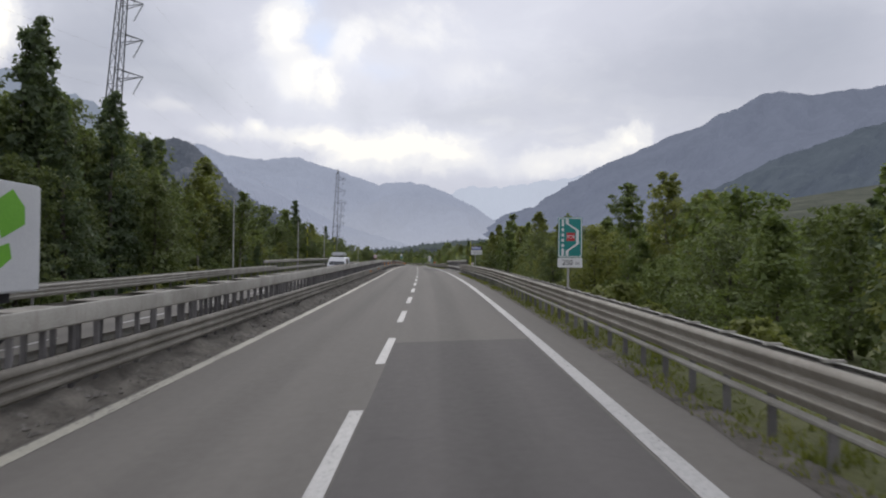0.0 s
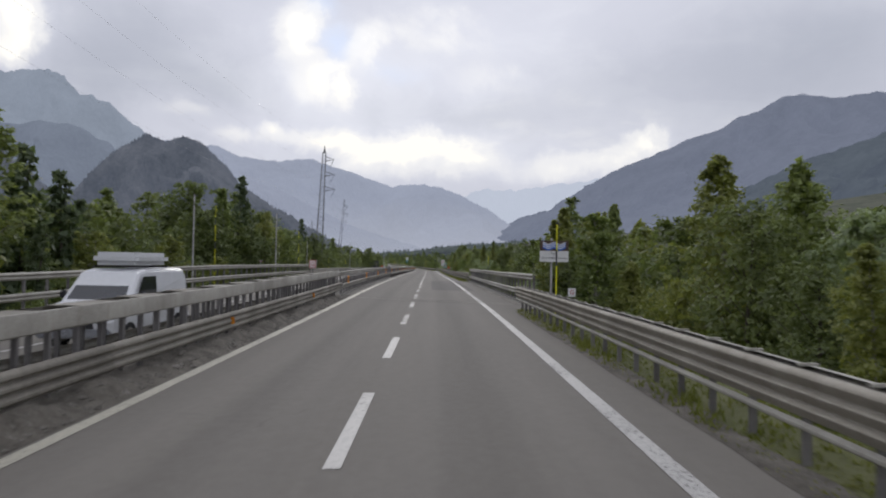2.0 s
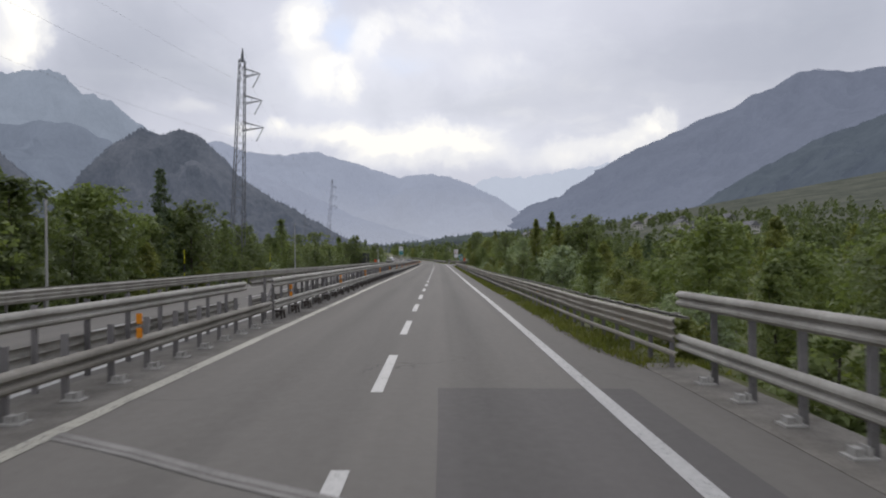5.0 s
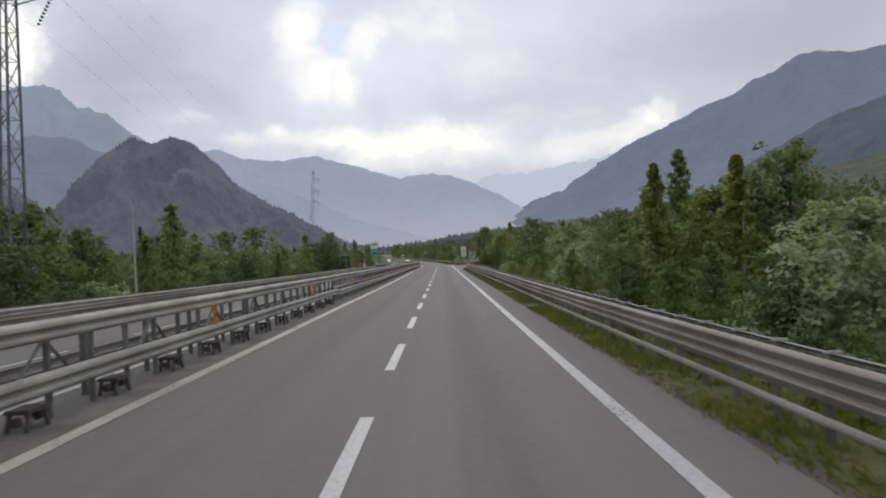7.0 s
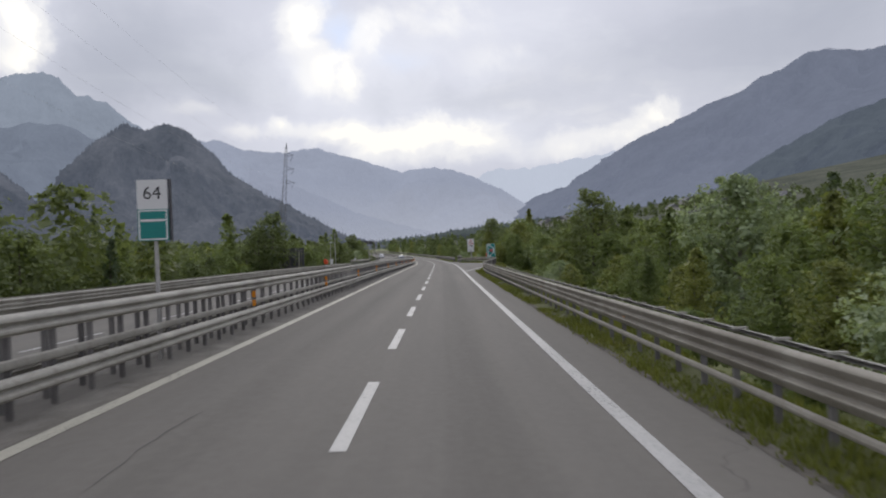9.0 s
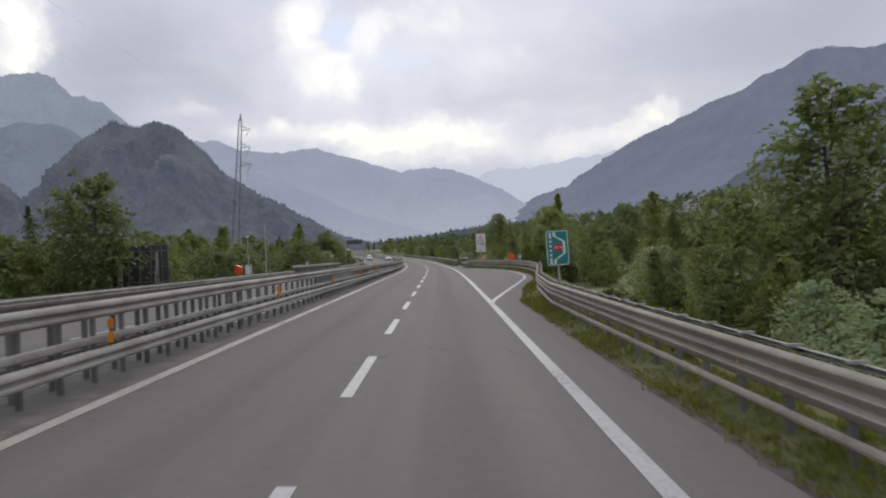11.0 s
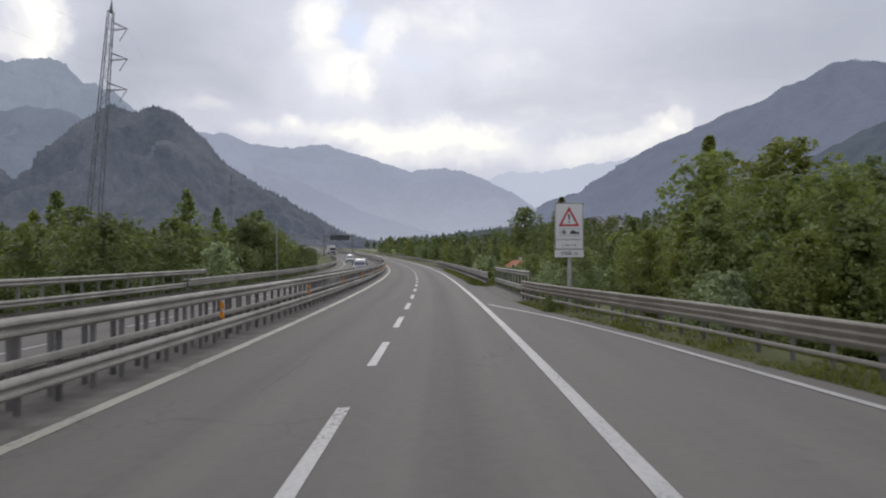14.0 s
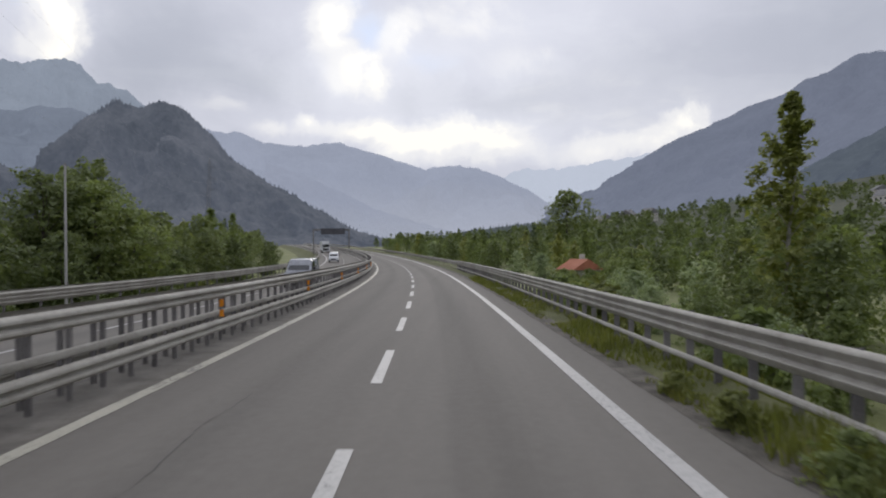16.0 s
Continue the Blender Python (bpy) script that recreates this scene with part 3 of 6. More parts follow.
for s0, s1, l0, l1 in ((-40, 15.6, 0.12, 3.46), (91.2, 118, lambda s: 1.0 + 0.04 * noise.noise((s * 0.6, 2, 2)), lambda s: 4.3 + 0.05 * noise.noise((s * 0.5, 8, 2)))):
    part("asphalt_patch", strip("asphalt_patch", s0, s1, l0, l1, 0.003), M["asphalt_dark" if s0 < 0 else "asphalt_mid"], road, "newer dark asphalt patch")

# long open cracks along the overtaking lane
for s0, s1, lat0 in ((34, 38, -2.2), (141, 146, -2.1), (185, 196, -1.85), (197, 202, -2.3), (282, 288, -1.85), (310, 314, -1.6), (352, 357, -2.0)):
    path = lambda s, a=lat0: a + 0.16 * noise.noise((s * 0.5, a, 3)) + 0.07 * noise.noise((s * 2.3, a, 6))
    wide = lambda s, a=lat0: max(0.001, 0.007 + 0.012 * noise.noise((s * 1.3, a, 9)))
    part("crack", strip("crack", s0, s1, lambda s: path(s) - wide(s), lambda s: path(s) + wide(s), 0.004, 0.22), M["crack"], road, "open crack in the asphalt")

markings = thing("road_markings", "white painted lane lines on grey asphalt, partly worn", "road marking", kind="structure")
part("left_edge_line", strip("left_edge_line", -60, 820, lambda s: -3.92 + 0.018 * noise.noise((s * 0.9, 1, 7)), lambda s: -3.67 + 0.022 * noise.noise((s * 1.1, 5, 7)), 0.008, 0.8), M["dull_line"], markings)
part("right_edge_line", strip("right_edge_line", -60, 76, 3.50, 3.74, 0.008), M["white_line"], markings)
part("right_edge_line", strip("right_edge_line", 76, 92, 3.50, 3.74, 0.008), M["worn_line"], markings)
part("right_edge_line", strip("right_edge_line", 92, 820, 3.50, 3.74, 0.008), M["white_line"], markings)
part("far_edge_line", strip("far_edge_line", -60, 820, -5.78, -5.62, 0.008), M["white_line"], markings)
part("far_edge_line", strip("far_edge_line", -60, 820, -13.1, -12.9, 0.008), M["white_line"], markings)
bay_line = [(261.3, 3.52), (263.0, 3.72), (268.3, 4.80), (274.0, 6.05), (282.0, 7.75), (287.0, 8.35), (293.0, 8.62), (300.0, 8.55), (306.7, 8.1), (316.5, 6.9), (321.8, 6.02), (324.8, 5.35), (330.5, 3.75)]
bs, bl = [k[0] for k in bay_line], [k[1] for k in bay_line]
part("bay_line", strip("bay_line", 261.6, 330.0, lambda s: float(np.interp(s, bs, bl)) - 0.02, lambda s: float(np.interp(s, bs, bl)) + 0.17, 0.012, 1.5), M["white_line"], markings)
DASH0, PITCH, DASH = 7.02, 7.5, 3.8
for k in range(-5, 80):
    c = DASH0 + k * PITCH
    part("lane_dash", strip("lane_dash", c - DASH / 2, c + DASH / 2, -0.10, 0.10, 0.008, 1.9), M["worn_line"] if 8 <= k <= 12 else M["white_line"], markings)
    if k < 74:
        part("lane_dash", strip("lane_dash", c - 1, c + DASH - 1, -9.42, -9.27, 0.008, 1.9), M["white_line"], markings)

# dust along the foot of the median rail, deep before the bridge
verts, faces = [], []
rng = random.Random(4)
ds = np.arange(-50, 83, 0.5)
dl = [-3.99, -4.12, -4.3, -4.5, -4.7, -4.95, -5.2, -5.45]
for s in ds:
    fade = min(1, max(0.05, (82 - s) / 8))
    for k, l in enumerate(dl):
        hump = (0.0, 0.06, 0.17, 0.26, 0.29, 0.24, 0.14, 0.02)[k]
        verts.append(P(s, l, 0.006 + fade * (hump * (0.8 + 0.9 * noise.noise((s * 0.9, l * 3, 1))) + 0.05 * max(0, noise.noise((s * 3.1, l * 6, 5))) * (k not in (0, 7)))))
faces = [(i * 8 + k, i * 8 + k + 1, i * 8 + k + 9, i * 8 + k + 8) for i in range(len(ds) - 1) for k in range(7)]
tagged(new("gravel_bank", mesh("gravel_bank", verts, faces, M["grit"], True)), "grey gravel and dust heaped under the median barrier", "gravel", kind="stuff")
rnd = np.random.default_rng(14)
n = 2600
sv, lv = rnd.uniform(-6, 80, n), rnd.uniform(-4.62, -4.02, n)
size = rnd.uniform(0.02, 0.085, n) * (0.6 + 0.8 * (rnd.uniform(0, 1, n) ** 3))
verts, faces = [], []
for a, l, r in zip(sv, lv, size):
    lift = 0.22 * min(1.0, (-3.99 - l) / 0.5) * min(1, max(0.05, (82 - a) / 8)) * (0.8 + 0.9 * noise.noise((a * 0.9, l * 3, 1)))
    q = P(a, l, 0.01 + lift)
    b = len(verts)
    for d in ((1, 0, 0), (-1, 0, 0), (0, 1, 0), (0, -1, 0), (0, 0, 1), (0, 0, -1)):
        f = r * rnd.uniform(0.6, 1.3)
        verts.append((q.x + d[0] * f * 1.2, q.y + d[1] * f * 1.3, q.z + d[2] * f * 0.75))
    faces += [(b + x, b + y, b + z) for x, y, z in ((0, 2, 4), (2, 1, 4), (1, 3, 4), (3, 0, 4), (2, 0, 5), (1, 2, 5), (3, 1, 5), (0, 3, 5))]
tagged(new("gravel", mesh("gravel", verts, faces, M["dust"])), "loose pale stones on the bank under the median barrier", "gravel", kind="stuff")
part("dust_strip", strip("dust_strip", 82, 820, -5.35, lambda s: -3.99 + 0.07 * noise.noise((s * 0.7, 0, 0)), 0.005, 1.0), M["dust"], road, "dusty strip under the median barrier")
# the bridges: concrete kerb strip and joints
for s0, s1 in ((71.5, 120.5), (331.0, 350)):
    verts, n = [], 24
    for s in np.linspace(s0, s1, n):
        lo = max(5.2, edge(s) - 0.1)
        verts += [P(s, lo, 0.010), P(s, 6.3, 0.035), P(s, 6.3, -1.0), P(s, lo, -1.0)]
    faces = [(i * 4 + k, i * 4 + (k + 1) % 4, i * 4 + 4 + (k + 1) % 4, i * 4 + 4 + k) for i in range(n - 1) for k in range(4)] + [(0, 1, 2, 3), tuple(range(4 * n - 4, 4 * n))]
    part("bridge_kerb", mesh("bridge_kerb", verts, faces), M["dirt"], road, "dusty concrete kerb along the bridge edge")
part("gravel_shoulder", strip("gravel_shoulder", -40, 71.5, lambda s: edge(s) - 0.12 + 0.06 * noise.noise((s * 0.8, 0, 4)), lambda s: edge(s) + 0.34 + 0.12 * noise.noise((s * 0.5, 3, 4)), 0.006, 1.0), M["grit"], road, "gravelly edge of the asphalt")
part("gravel_shoulder", strip("gravel_shoulder", 121, 262, lambda s: edge(s) - 0.05 + 0.10 * noise.noise((s * 0.9, 0, 4)), lambda s: edge(s) + 0.16 + 0.16 * noise.noise((s * 0.6, 3, 4)), 0.006, 0.7), M["grit"], road, "gravelly edge of the asphalt")
part("gravel_shoulder", strip("gravel_shoulder", 350, 440, lambda s: edge(s) - 0.25 + 0.1 * noise.noise((s * 0.8, 0, 4)), lambda s: edge(s) + 0.5 + 0.15 * noise.noise((s * 0.5, 3, 4)), 0.006, 1.0), M["grit"], road, "gravelly edge of the asphalt")
for sa, sb in ((80.2, 75.0), (115.0, 110.0)):
    for off, wd, mt in ((0.0, 0.28, "concrete"), (0.10, 0.035, "rust")):
        verts = []
        for lat in np.linspace(-3.7, 5.3, 8):
            s = sa + (sb - sa) * (lat + 3.7) / 9.0 + off + 0.03 * math.sin(lat * 7)
            verts += [P(s, lat, 0.010 + off * 0.02), P(s + wd, lat, 0.010 + off * 0.02)]
        part("expansion_joint", mesh("expansion_joint", verts, [(2 * i, 2 * i + 1, 2 * i + 3, 2 * i + 2) for i in range(7)]), M[mt], road, "bridge expansion joint")


# ---- ground ----
def bridge_dip(s):
    d = 0.0
    for a0, a1 in ((73, 119.5), (332.5, 349)):
        d = max(d, min(1.0, max(0.0, min((s - a0) / 5.0, (a1 - s) / 5.0))))
    return d


def ground_z(s, lat):
    """Height of the land beside the road, over the lane line."""
    if lat > 0:
        o = lat - edge(s)
        z = float(np.interp(o, [-9, -0.35, -0.02, 0.0, 1.2, 2.2, 5.5, 9, 40, 90, 160, 300, 600, 1500], [-0.9, -0.6, -0.05, -0.02, -0.02 + 0.15 * min(1, max(0, (s - 122) / 6)), -0.35, -2.0, -2.6, -2.9, -2.0, 4.0, 22.0, 70, 220]))
    else:
        o = LEFT_EDGE - lat
        low = float(np.interp(s, [0, 60, 170, 300, 380, 600], [-0.6, -0.8, -2.2, -2.4, -1.8, -1.0]))
        z = float(np.interp(o, [-9, -0.35, -0.02, 0.0, 1.2, 4.5, 60, 140, 400, 1500], [-0.9, -0.6, -0.05, -0.02, -0.1, low, low - 0.4, low + 2, 30, 120]))
    if o > 0.05:
        z -= 4.5 * bridge_dip(s) * min(1.0, (o - 0.05) / 1.6) * (1 - min(1, max(0, (o - 25) / 30)))
        z += min(1, o / 6) * (0.35 * noise.noise((s * 0.07, lat * 0.07, 2)) + min(6, o / 40) * noise.noise((s * 0.011, lat * 0.011, 8)))
    return z


gs = np.concatenate([np.arange(-80, 420, 2.5), np.arange(420, 861, 8)])
ro = [-9, -0.35, -0.02, 0.5, 1.2, 2.2, 3.6, 5.5, 9, 14, 20, 30, 45, 65, 95, 140, 200, 300, 500, 900, 1500]
verts, faces = [], []
for s in gs:
    base = P(s, 0, 0).z
    row = [LEFT_EDGE - o for o in reversed(ro)] + [edge(s) + o for o in ro]
    for lat in row:
        p = P(s, lat, 0)
        verts.append((p.x, p.y, p.z + ground_z(s, lat)))
w = 2 * len(ro)
faces = [(i * w + k, i * w + k + 1, (i + 1) * w + k + 1, (i + 1) * w + k) for i in range(len(gs) - 1) for k in range(w - 1)]
n0 = len(verts)
for y in (-2500, -82, 900, 2200, 4800):
    for x in (-4500, -1500, 0, 1500, 4500):
        verts.append((x, y, -4.5))
faces += [(n0 + j * 5 + i, n0 + j * 5 + i + 1, n0 + j * 5 + i + 6, n0 + j * 5 + i + 5) for j in range(4) for i in range(4)]
me = mesh("ground", verts, faces, M["grass"], True)
me.materials.append(M["meadow"])
# outer valley sides glow faintly: haze is mixed into this material as emission
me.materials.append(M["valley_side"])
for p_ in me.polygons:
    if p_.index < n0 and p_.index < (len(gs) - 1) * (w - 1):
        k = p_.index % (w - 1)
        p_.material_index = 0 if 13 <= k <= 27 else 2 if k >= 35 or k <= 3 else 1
    else:
        p_.material_index = 1
tagged(new("ground", me), "grassy verge and meadows of the valley floor", "ground", kind="structure")


# ---- mountains ----
def mountain(name, label, crest, y, foot, reach, material, seed, rough=0.09, detail=300, teeth=0.0, jag=0.012):
    """A wooded mountainside below a crest of (x, z) knots at the distance y; its foot lies `reach` nearer."""
    xs = [c[0] for c in crest]
    zs = [c[1] for c in crest]
    span = xs[-1] - xs[0]
    rows_ = 46
    verts, faces = [], []
    top = max(zs) - foot
    crest_z = []
    for i in range(detail + 1):
        x = xs[0] + span * i / detail
        zc = float(np.interp(x, xs, zs))
        zc += top * jag * noise.fractal((x / span * 26, seed, 0.3), 0.9, 2.1, 5)
        crest_z.append(zc)
        for j in range(rows_ + 1):
            v = j / rows_
            spur = noise.fractal((x / span * 9 + v * 0.8, v * 3.0 + seed, 1.7), 0.8, 2.0, 6)
            z = foot + (zc - foot) * (1 - v) ** 1.15
            yy = y - reach * v - reach * 0.22 * spur * math.sin(math.pi * min(1, v * 1.3 + 0.02))
            z += top * rough * 0.5 * spur * math.sin(math.pi * v) * (1 - v)
            k = (y - reach * v) / y
            verts.append((x * (0.35 + 0.65 * k), yy, z))
        # the far side
        verts.append((x, y + reach * 0.25, foot))
    w_ = rows_ + 2
    for i in range(detail):
        for j in range(rows_):
            faces.append((i * w_ + j, i * w_ + j + 1, (i + 1) * w_ + j + 1, (i + 1) * w_ + j))
        faces.append((i * w_ + rows_ + 1, i * w_, (i + 1) * w_, (i + 1) * w_ + rows_ + 1))
    if teeth:
        # single trees that stand up along the crest
        r_ = random.Random(seed)
        tv, tf = [], []
        for i in range(int(span / (teeth * 0.22))):
            x = xs[0] + span * r_.random()
            zc = float(np.interp((x - xs[0]) / span * detail, range(detail + 1), crest_z))
            h_, q = teeth * r_.uniform(0.2, 1.0) ** 1.5, teeth * r_.uniform(0.2, 0.4)
            n_ = len(tv)
            dy_ = -r_.random() * reach * 0.003
            tv += [(x - q, y + dy_, zc - teeth * 0.6), (x + q, y + dy_, zc - teeth * 0.6), (x, y + dy_ - q, zc - teeth * 0.6), (x + r_.uniform(-q, q) * 0.4, y + dy_, zc + h_)]
            tf += [(n_, n_ + 2, n_ + 3), (n_ + 2, n_ + 1, n_ + 3), (n_ + 1, n_, n_ + 3)]
        tagged(new("crest_trees", mesh("crest_trees", tv, tf, material)), "trees along a mountain crest, seen through haze", "woodland", kind="stuff")
    ob = new(name, mesh(name, verts, faces, material, True))
    return tagged(ob, label, "mountain", kind="structure")


CAM7 = 150.0
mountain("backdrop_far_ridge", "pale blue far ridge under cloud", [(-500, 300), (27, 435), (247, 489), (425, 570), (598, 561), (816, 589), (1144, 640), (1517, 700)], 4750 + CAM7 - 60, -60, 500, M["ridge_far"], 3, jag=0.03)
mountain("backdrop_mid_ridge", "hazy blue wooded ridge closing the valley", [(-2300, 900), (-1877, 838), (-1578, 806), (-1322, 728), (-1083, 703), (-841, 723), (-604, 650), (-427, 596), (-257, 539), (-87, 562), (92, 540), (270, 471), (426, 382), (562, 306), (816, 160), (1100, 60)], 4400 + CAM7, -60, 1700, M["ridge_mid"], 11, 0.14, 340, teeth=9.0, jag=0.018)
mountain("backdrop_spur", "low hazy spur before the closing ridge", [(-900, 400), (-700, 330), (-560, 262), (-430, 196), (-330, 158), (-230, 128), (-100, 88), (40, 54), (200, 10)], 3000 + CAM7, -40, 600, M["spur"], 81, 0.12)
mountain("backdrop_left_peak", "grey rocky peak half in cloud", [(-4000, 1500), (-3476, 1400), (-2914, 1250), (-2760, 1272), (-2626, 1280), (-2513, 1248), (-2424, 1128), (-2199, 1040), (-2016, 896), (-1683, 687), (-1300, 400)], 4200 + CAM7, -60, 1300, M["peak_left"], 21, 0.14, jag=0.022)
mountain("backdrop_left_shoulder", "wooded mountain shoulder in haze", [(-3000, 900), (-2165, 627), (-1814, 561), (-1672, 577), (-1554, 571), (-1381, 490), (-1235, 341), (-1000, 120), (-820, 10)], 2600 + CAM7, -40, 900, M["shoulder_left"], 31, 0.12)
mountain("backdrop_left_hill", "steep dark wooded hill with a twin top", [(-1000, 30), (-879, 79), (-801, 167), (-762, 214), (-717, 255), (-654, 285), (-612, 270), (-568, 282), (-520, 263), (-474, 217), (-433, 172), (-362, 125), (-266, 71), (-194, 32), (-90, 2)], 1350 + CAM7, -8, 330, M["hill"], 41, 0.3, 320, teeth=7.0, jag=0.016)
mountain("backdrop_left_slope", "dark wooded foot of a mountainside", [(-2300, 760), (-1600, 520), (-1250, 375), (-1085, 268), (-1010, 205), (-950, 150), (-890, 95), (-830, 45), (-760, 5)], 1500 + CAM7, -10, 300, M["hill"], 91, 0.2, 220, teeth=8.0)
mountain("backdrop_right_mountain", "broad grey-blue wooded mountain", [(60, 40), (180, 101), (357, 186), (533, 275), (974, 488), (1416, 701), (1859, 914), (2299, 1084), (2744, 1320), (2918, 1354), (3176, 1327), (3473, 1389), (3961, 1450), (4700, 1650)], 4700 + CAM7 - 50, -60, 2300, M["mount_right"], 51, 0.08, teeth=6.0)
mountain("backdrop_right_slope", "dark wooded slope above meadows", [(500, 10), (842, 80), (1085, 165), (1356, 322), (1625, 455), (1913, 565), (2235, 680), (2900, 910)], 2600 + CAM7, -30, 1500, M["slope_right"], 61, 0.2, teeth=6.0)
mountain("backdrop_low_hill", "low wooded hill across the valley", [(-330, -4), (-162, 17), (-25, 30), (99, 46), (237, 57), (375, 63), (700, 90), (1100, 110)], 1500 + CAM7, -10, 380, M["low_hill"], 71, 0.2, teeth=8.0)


# ---- barriers ----
def wave(count, height, depth=0.085):
    """Half outline of a corrugated beam, (depth, z) from its lower edge up: rounded crests with deep valleys between."""
    pts = [(0.0, 0.0)]
    unit = height / count
    for k in range(count):
        rows_ = ((0.07, 0.08), (0.21, 0.66), (0.35, 1.0), (0.60, 1.0), (0.76, 0.72), (0.93, 0.08))
        if k == count - 1:
            rows_ = ((0.07, 0.08), (0.21, 0.66), (0.35, 1.0), (0.56, 1.0), (0.72, 0.84), (0.88, 0.46))
        pts += [(depth * d, (k + q) * unit) for q, d in rows_]
    pts.append((0.0, height))
    return pts


def beam_mesh(outline, s0, s1, lat, z, side, thick=0.006, n=4):
    """A beam swept along the road; side +1 faces right, -1 left. lat: offset or function of s."""
    f = lat if callable(lat) else (lambda s: lat)
    ring = [(side * d, h) for d, h in outline] + [(side * (d - thick), h) for d, h in reversed(outline)]
    verts, faces = [], []
    k = len(ring)
    for s in np.linspace(s0, s1, n):
        for d, h in ring:
            verts.append(P(s, f(s) + d, z + h))
    for i in range(n - 1):
        for j in range(k):
            faces.append((i * k + j, i * k + (j + 1) % k, (i + 1) * k + (j + 1) % k, (i + 1) * k + j))
    faces += [tuple(range(k)), tuple(range((n - 1) * k, n * k))]
    me = mesh("beam", verts, faces, None, True)
    me.set_sharp_from_angle(angle=radians(32))
    return me


W2 = wave(2, 0.31, 0.088)
# the deep verge beam: three crests, each with a short face turned up and a long one turned down
W3 = [(0.0, 0.0)] + [(0.085 * d, (k + q) * 0.16) for k in range(2) for q, d in ((0.06, 0.12), (0.36, 0.55), (0.66, 0.95), (0.74, 1.0), (0.82, 0.90), (0.97, 0.22))]
W3 += [(0.012, 0.33), (0.047, 0.378), (0.081, 0.426), (0.087, 0.442), (0.082, 0.460), (0.062, 0.480), (0.030, 0.496), (0.0, 0.50)]
FLAT = [(0.0, 0.0), (0.02, 0.015), (0.02, 0.125), (0.0, 0.14)]
PLATE = [(0.0, 0.0), (0.035, 0.015), (0.045, 0.03), (0.045, 0.31), (0.03, 0.335), (0.0, 0.34)]
TUBE = [(0.0, 0.0), (0.04, 0.0), (0.07, 0.02), (0.075, 0.055), (0.055, 0.088), (0.0, 0.10)]
LIP = [(0.0, 0.0), (0.05, 0.0), (0.07, 0.02), (0.07, 0.05), (0.045, 0.068), (0.0, 0.072)]
MID = [(0.0, 0.0), (0.035, 0.02), (0.05, 0.07), (0.035, 0.13), (0.0, 0.15)]
CAP = [(0.0, 0.0), (0.10, 0.0), (0.10, 0.045), (0.0, 0.055)]


def beams(parent, outline, s0, s1, lat, z, side, piece=4.5, name="beam", material="steel", label=""):
    s, k = s0, 0
    while s < s1 - 0.1:
        e_ = min(s1, s + piece)
        # each length laps a few millimetres over the last
        part(name, beam_mesh(outline, s - 0.05, e_ + 0.05, lat if not callable(lat) else lat, z + 0.003 * (k % 2), side), M[material], parent, label, inworld=True)
        s, k = e_, k + 1


def channel(height, w_=0.125, d_=0.06, t_=0.008):
    """A C-shaped post, open to one side, from the ground up."""
    pts = [(-w_ / 2, -d_ / 2), (w_ / 2, -d_ / 2), (w_ / 2, d_ / 2), (w_ / 2 - t_, d_ / 2), (w_ / 2 - t_, -d_ / 2 + t_), (-w_ / 2 + t_, -d_ / 2 + t_), (-w_ / 2 + t_, d_ / 2), (-w_ / 2, d_ / 2)]
    verts = [(x, y, z) for z in (-0.25, height) for x, y in pts]
    n = len(pts)
    faces = [(i, (i + 1) % n, n + (i + 1) % n, n + i) for i in range(n)] + [tuple(range(n - 1, -1, -1)), tuple(range(n, 2 * n))]
    return mesh("post", verts, faces, M["steel_dark"])


def posts(parent, me, s0, s1, gap, lat, name="post", turn=0.0, z=0.0, label=""):
    f = lat if callable(lat) else (lambda s: lat)
    s = s0
    while s < s1:
        part(name, me, None, parent, label, stand(s, f(s), z, turn), inworld=True)
        s += gap


def bar_mesh(sx, sy, sz, material, bevel=0.0):
    bm = box(sx, sy, sz, bevel=bevel)
    me = bpy.data.meshes.new("bar")
    bm.to_mesh(me)
    bm.free()
    me.materials.append(material)
    return me


GAP = 1.125
POST_15, POST_10, POST_RIGHT = channel(1.42, 0.085, 0.06), channel(1.02, 0.10), channel(1.0, 0.09, 0.05)
POST_BRIDGE = channel(1.52, 0.095, 0.08)
SPACER_MED = bar_mesh(0.62, 1.25, 0.02, M["steel_old"], 0.004)
SPACER_R = bar_mesh(0.22, 0.055, 0.03, M["steel"])


def foot_plate():
    bm = box(0.30, 0.26, 0.03, (0, 0, 0.015))
    for x in (-0.09, 0.09):
        for y in (-0.08, 0.08):
            rod((x, y, 0.02), (x, y, 0.13), 0.012, seg=6, bm=bm)
    box(0.02, 0.16, 0.12, (0.07, 0, 0.08), bm=bm)
    box(0.10, 0.14, 0.10, (-0.04, 0, 0.07), bm=bm)
    me = bpy.data.meshes.new("foot_plate")
    bm.to_mesh(me)
    bm.free()
    me.materials.append(M["plate"])
    return me


FOOT_PLATE = foot_plate()


def rail(label, s, lat=-4.8, group="motorway guard rails"):
    return thing("guard_rail", label, "guard rail", group, stand(s, lat))


# median, stretch beside the gravel bank
g = rail("weathered steel median barrier over a gravel bank", -40)
beams(g, wave(3, 0.50, 0.075), -40, 81.7, -4.62, 0.34, 1, material="steel_old")
beams(g, PLATE, -40, 81.7, -4.78, 1.22, 1, name="top_rail", label="grimy flat top rail")
beams(g, PLATE, -40, 81.7, -5.42, 1.20, -1, 9, name="rear_rail")
beams(g, W2, -40, 81.7, -5.62, 0.45, -1, 9, name="rear_beam")
posts(g, POST_15, -40, 81, 0.75, -4.85)
posts(g, POST_15, -39.6, 81, 0.75, -5.40, name="rear_post")
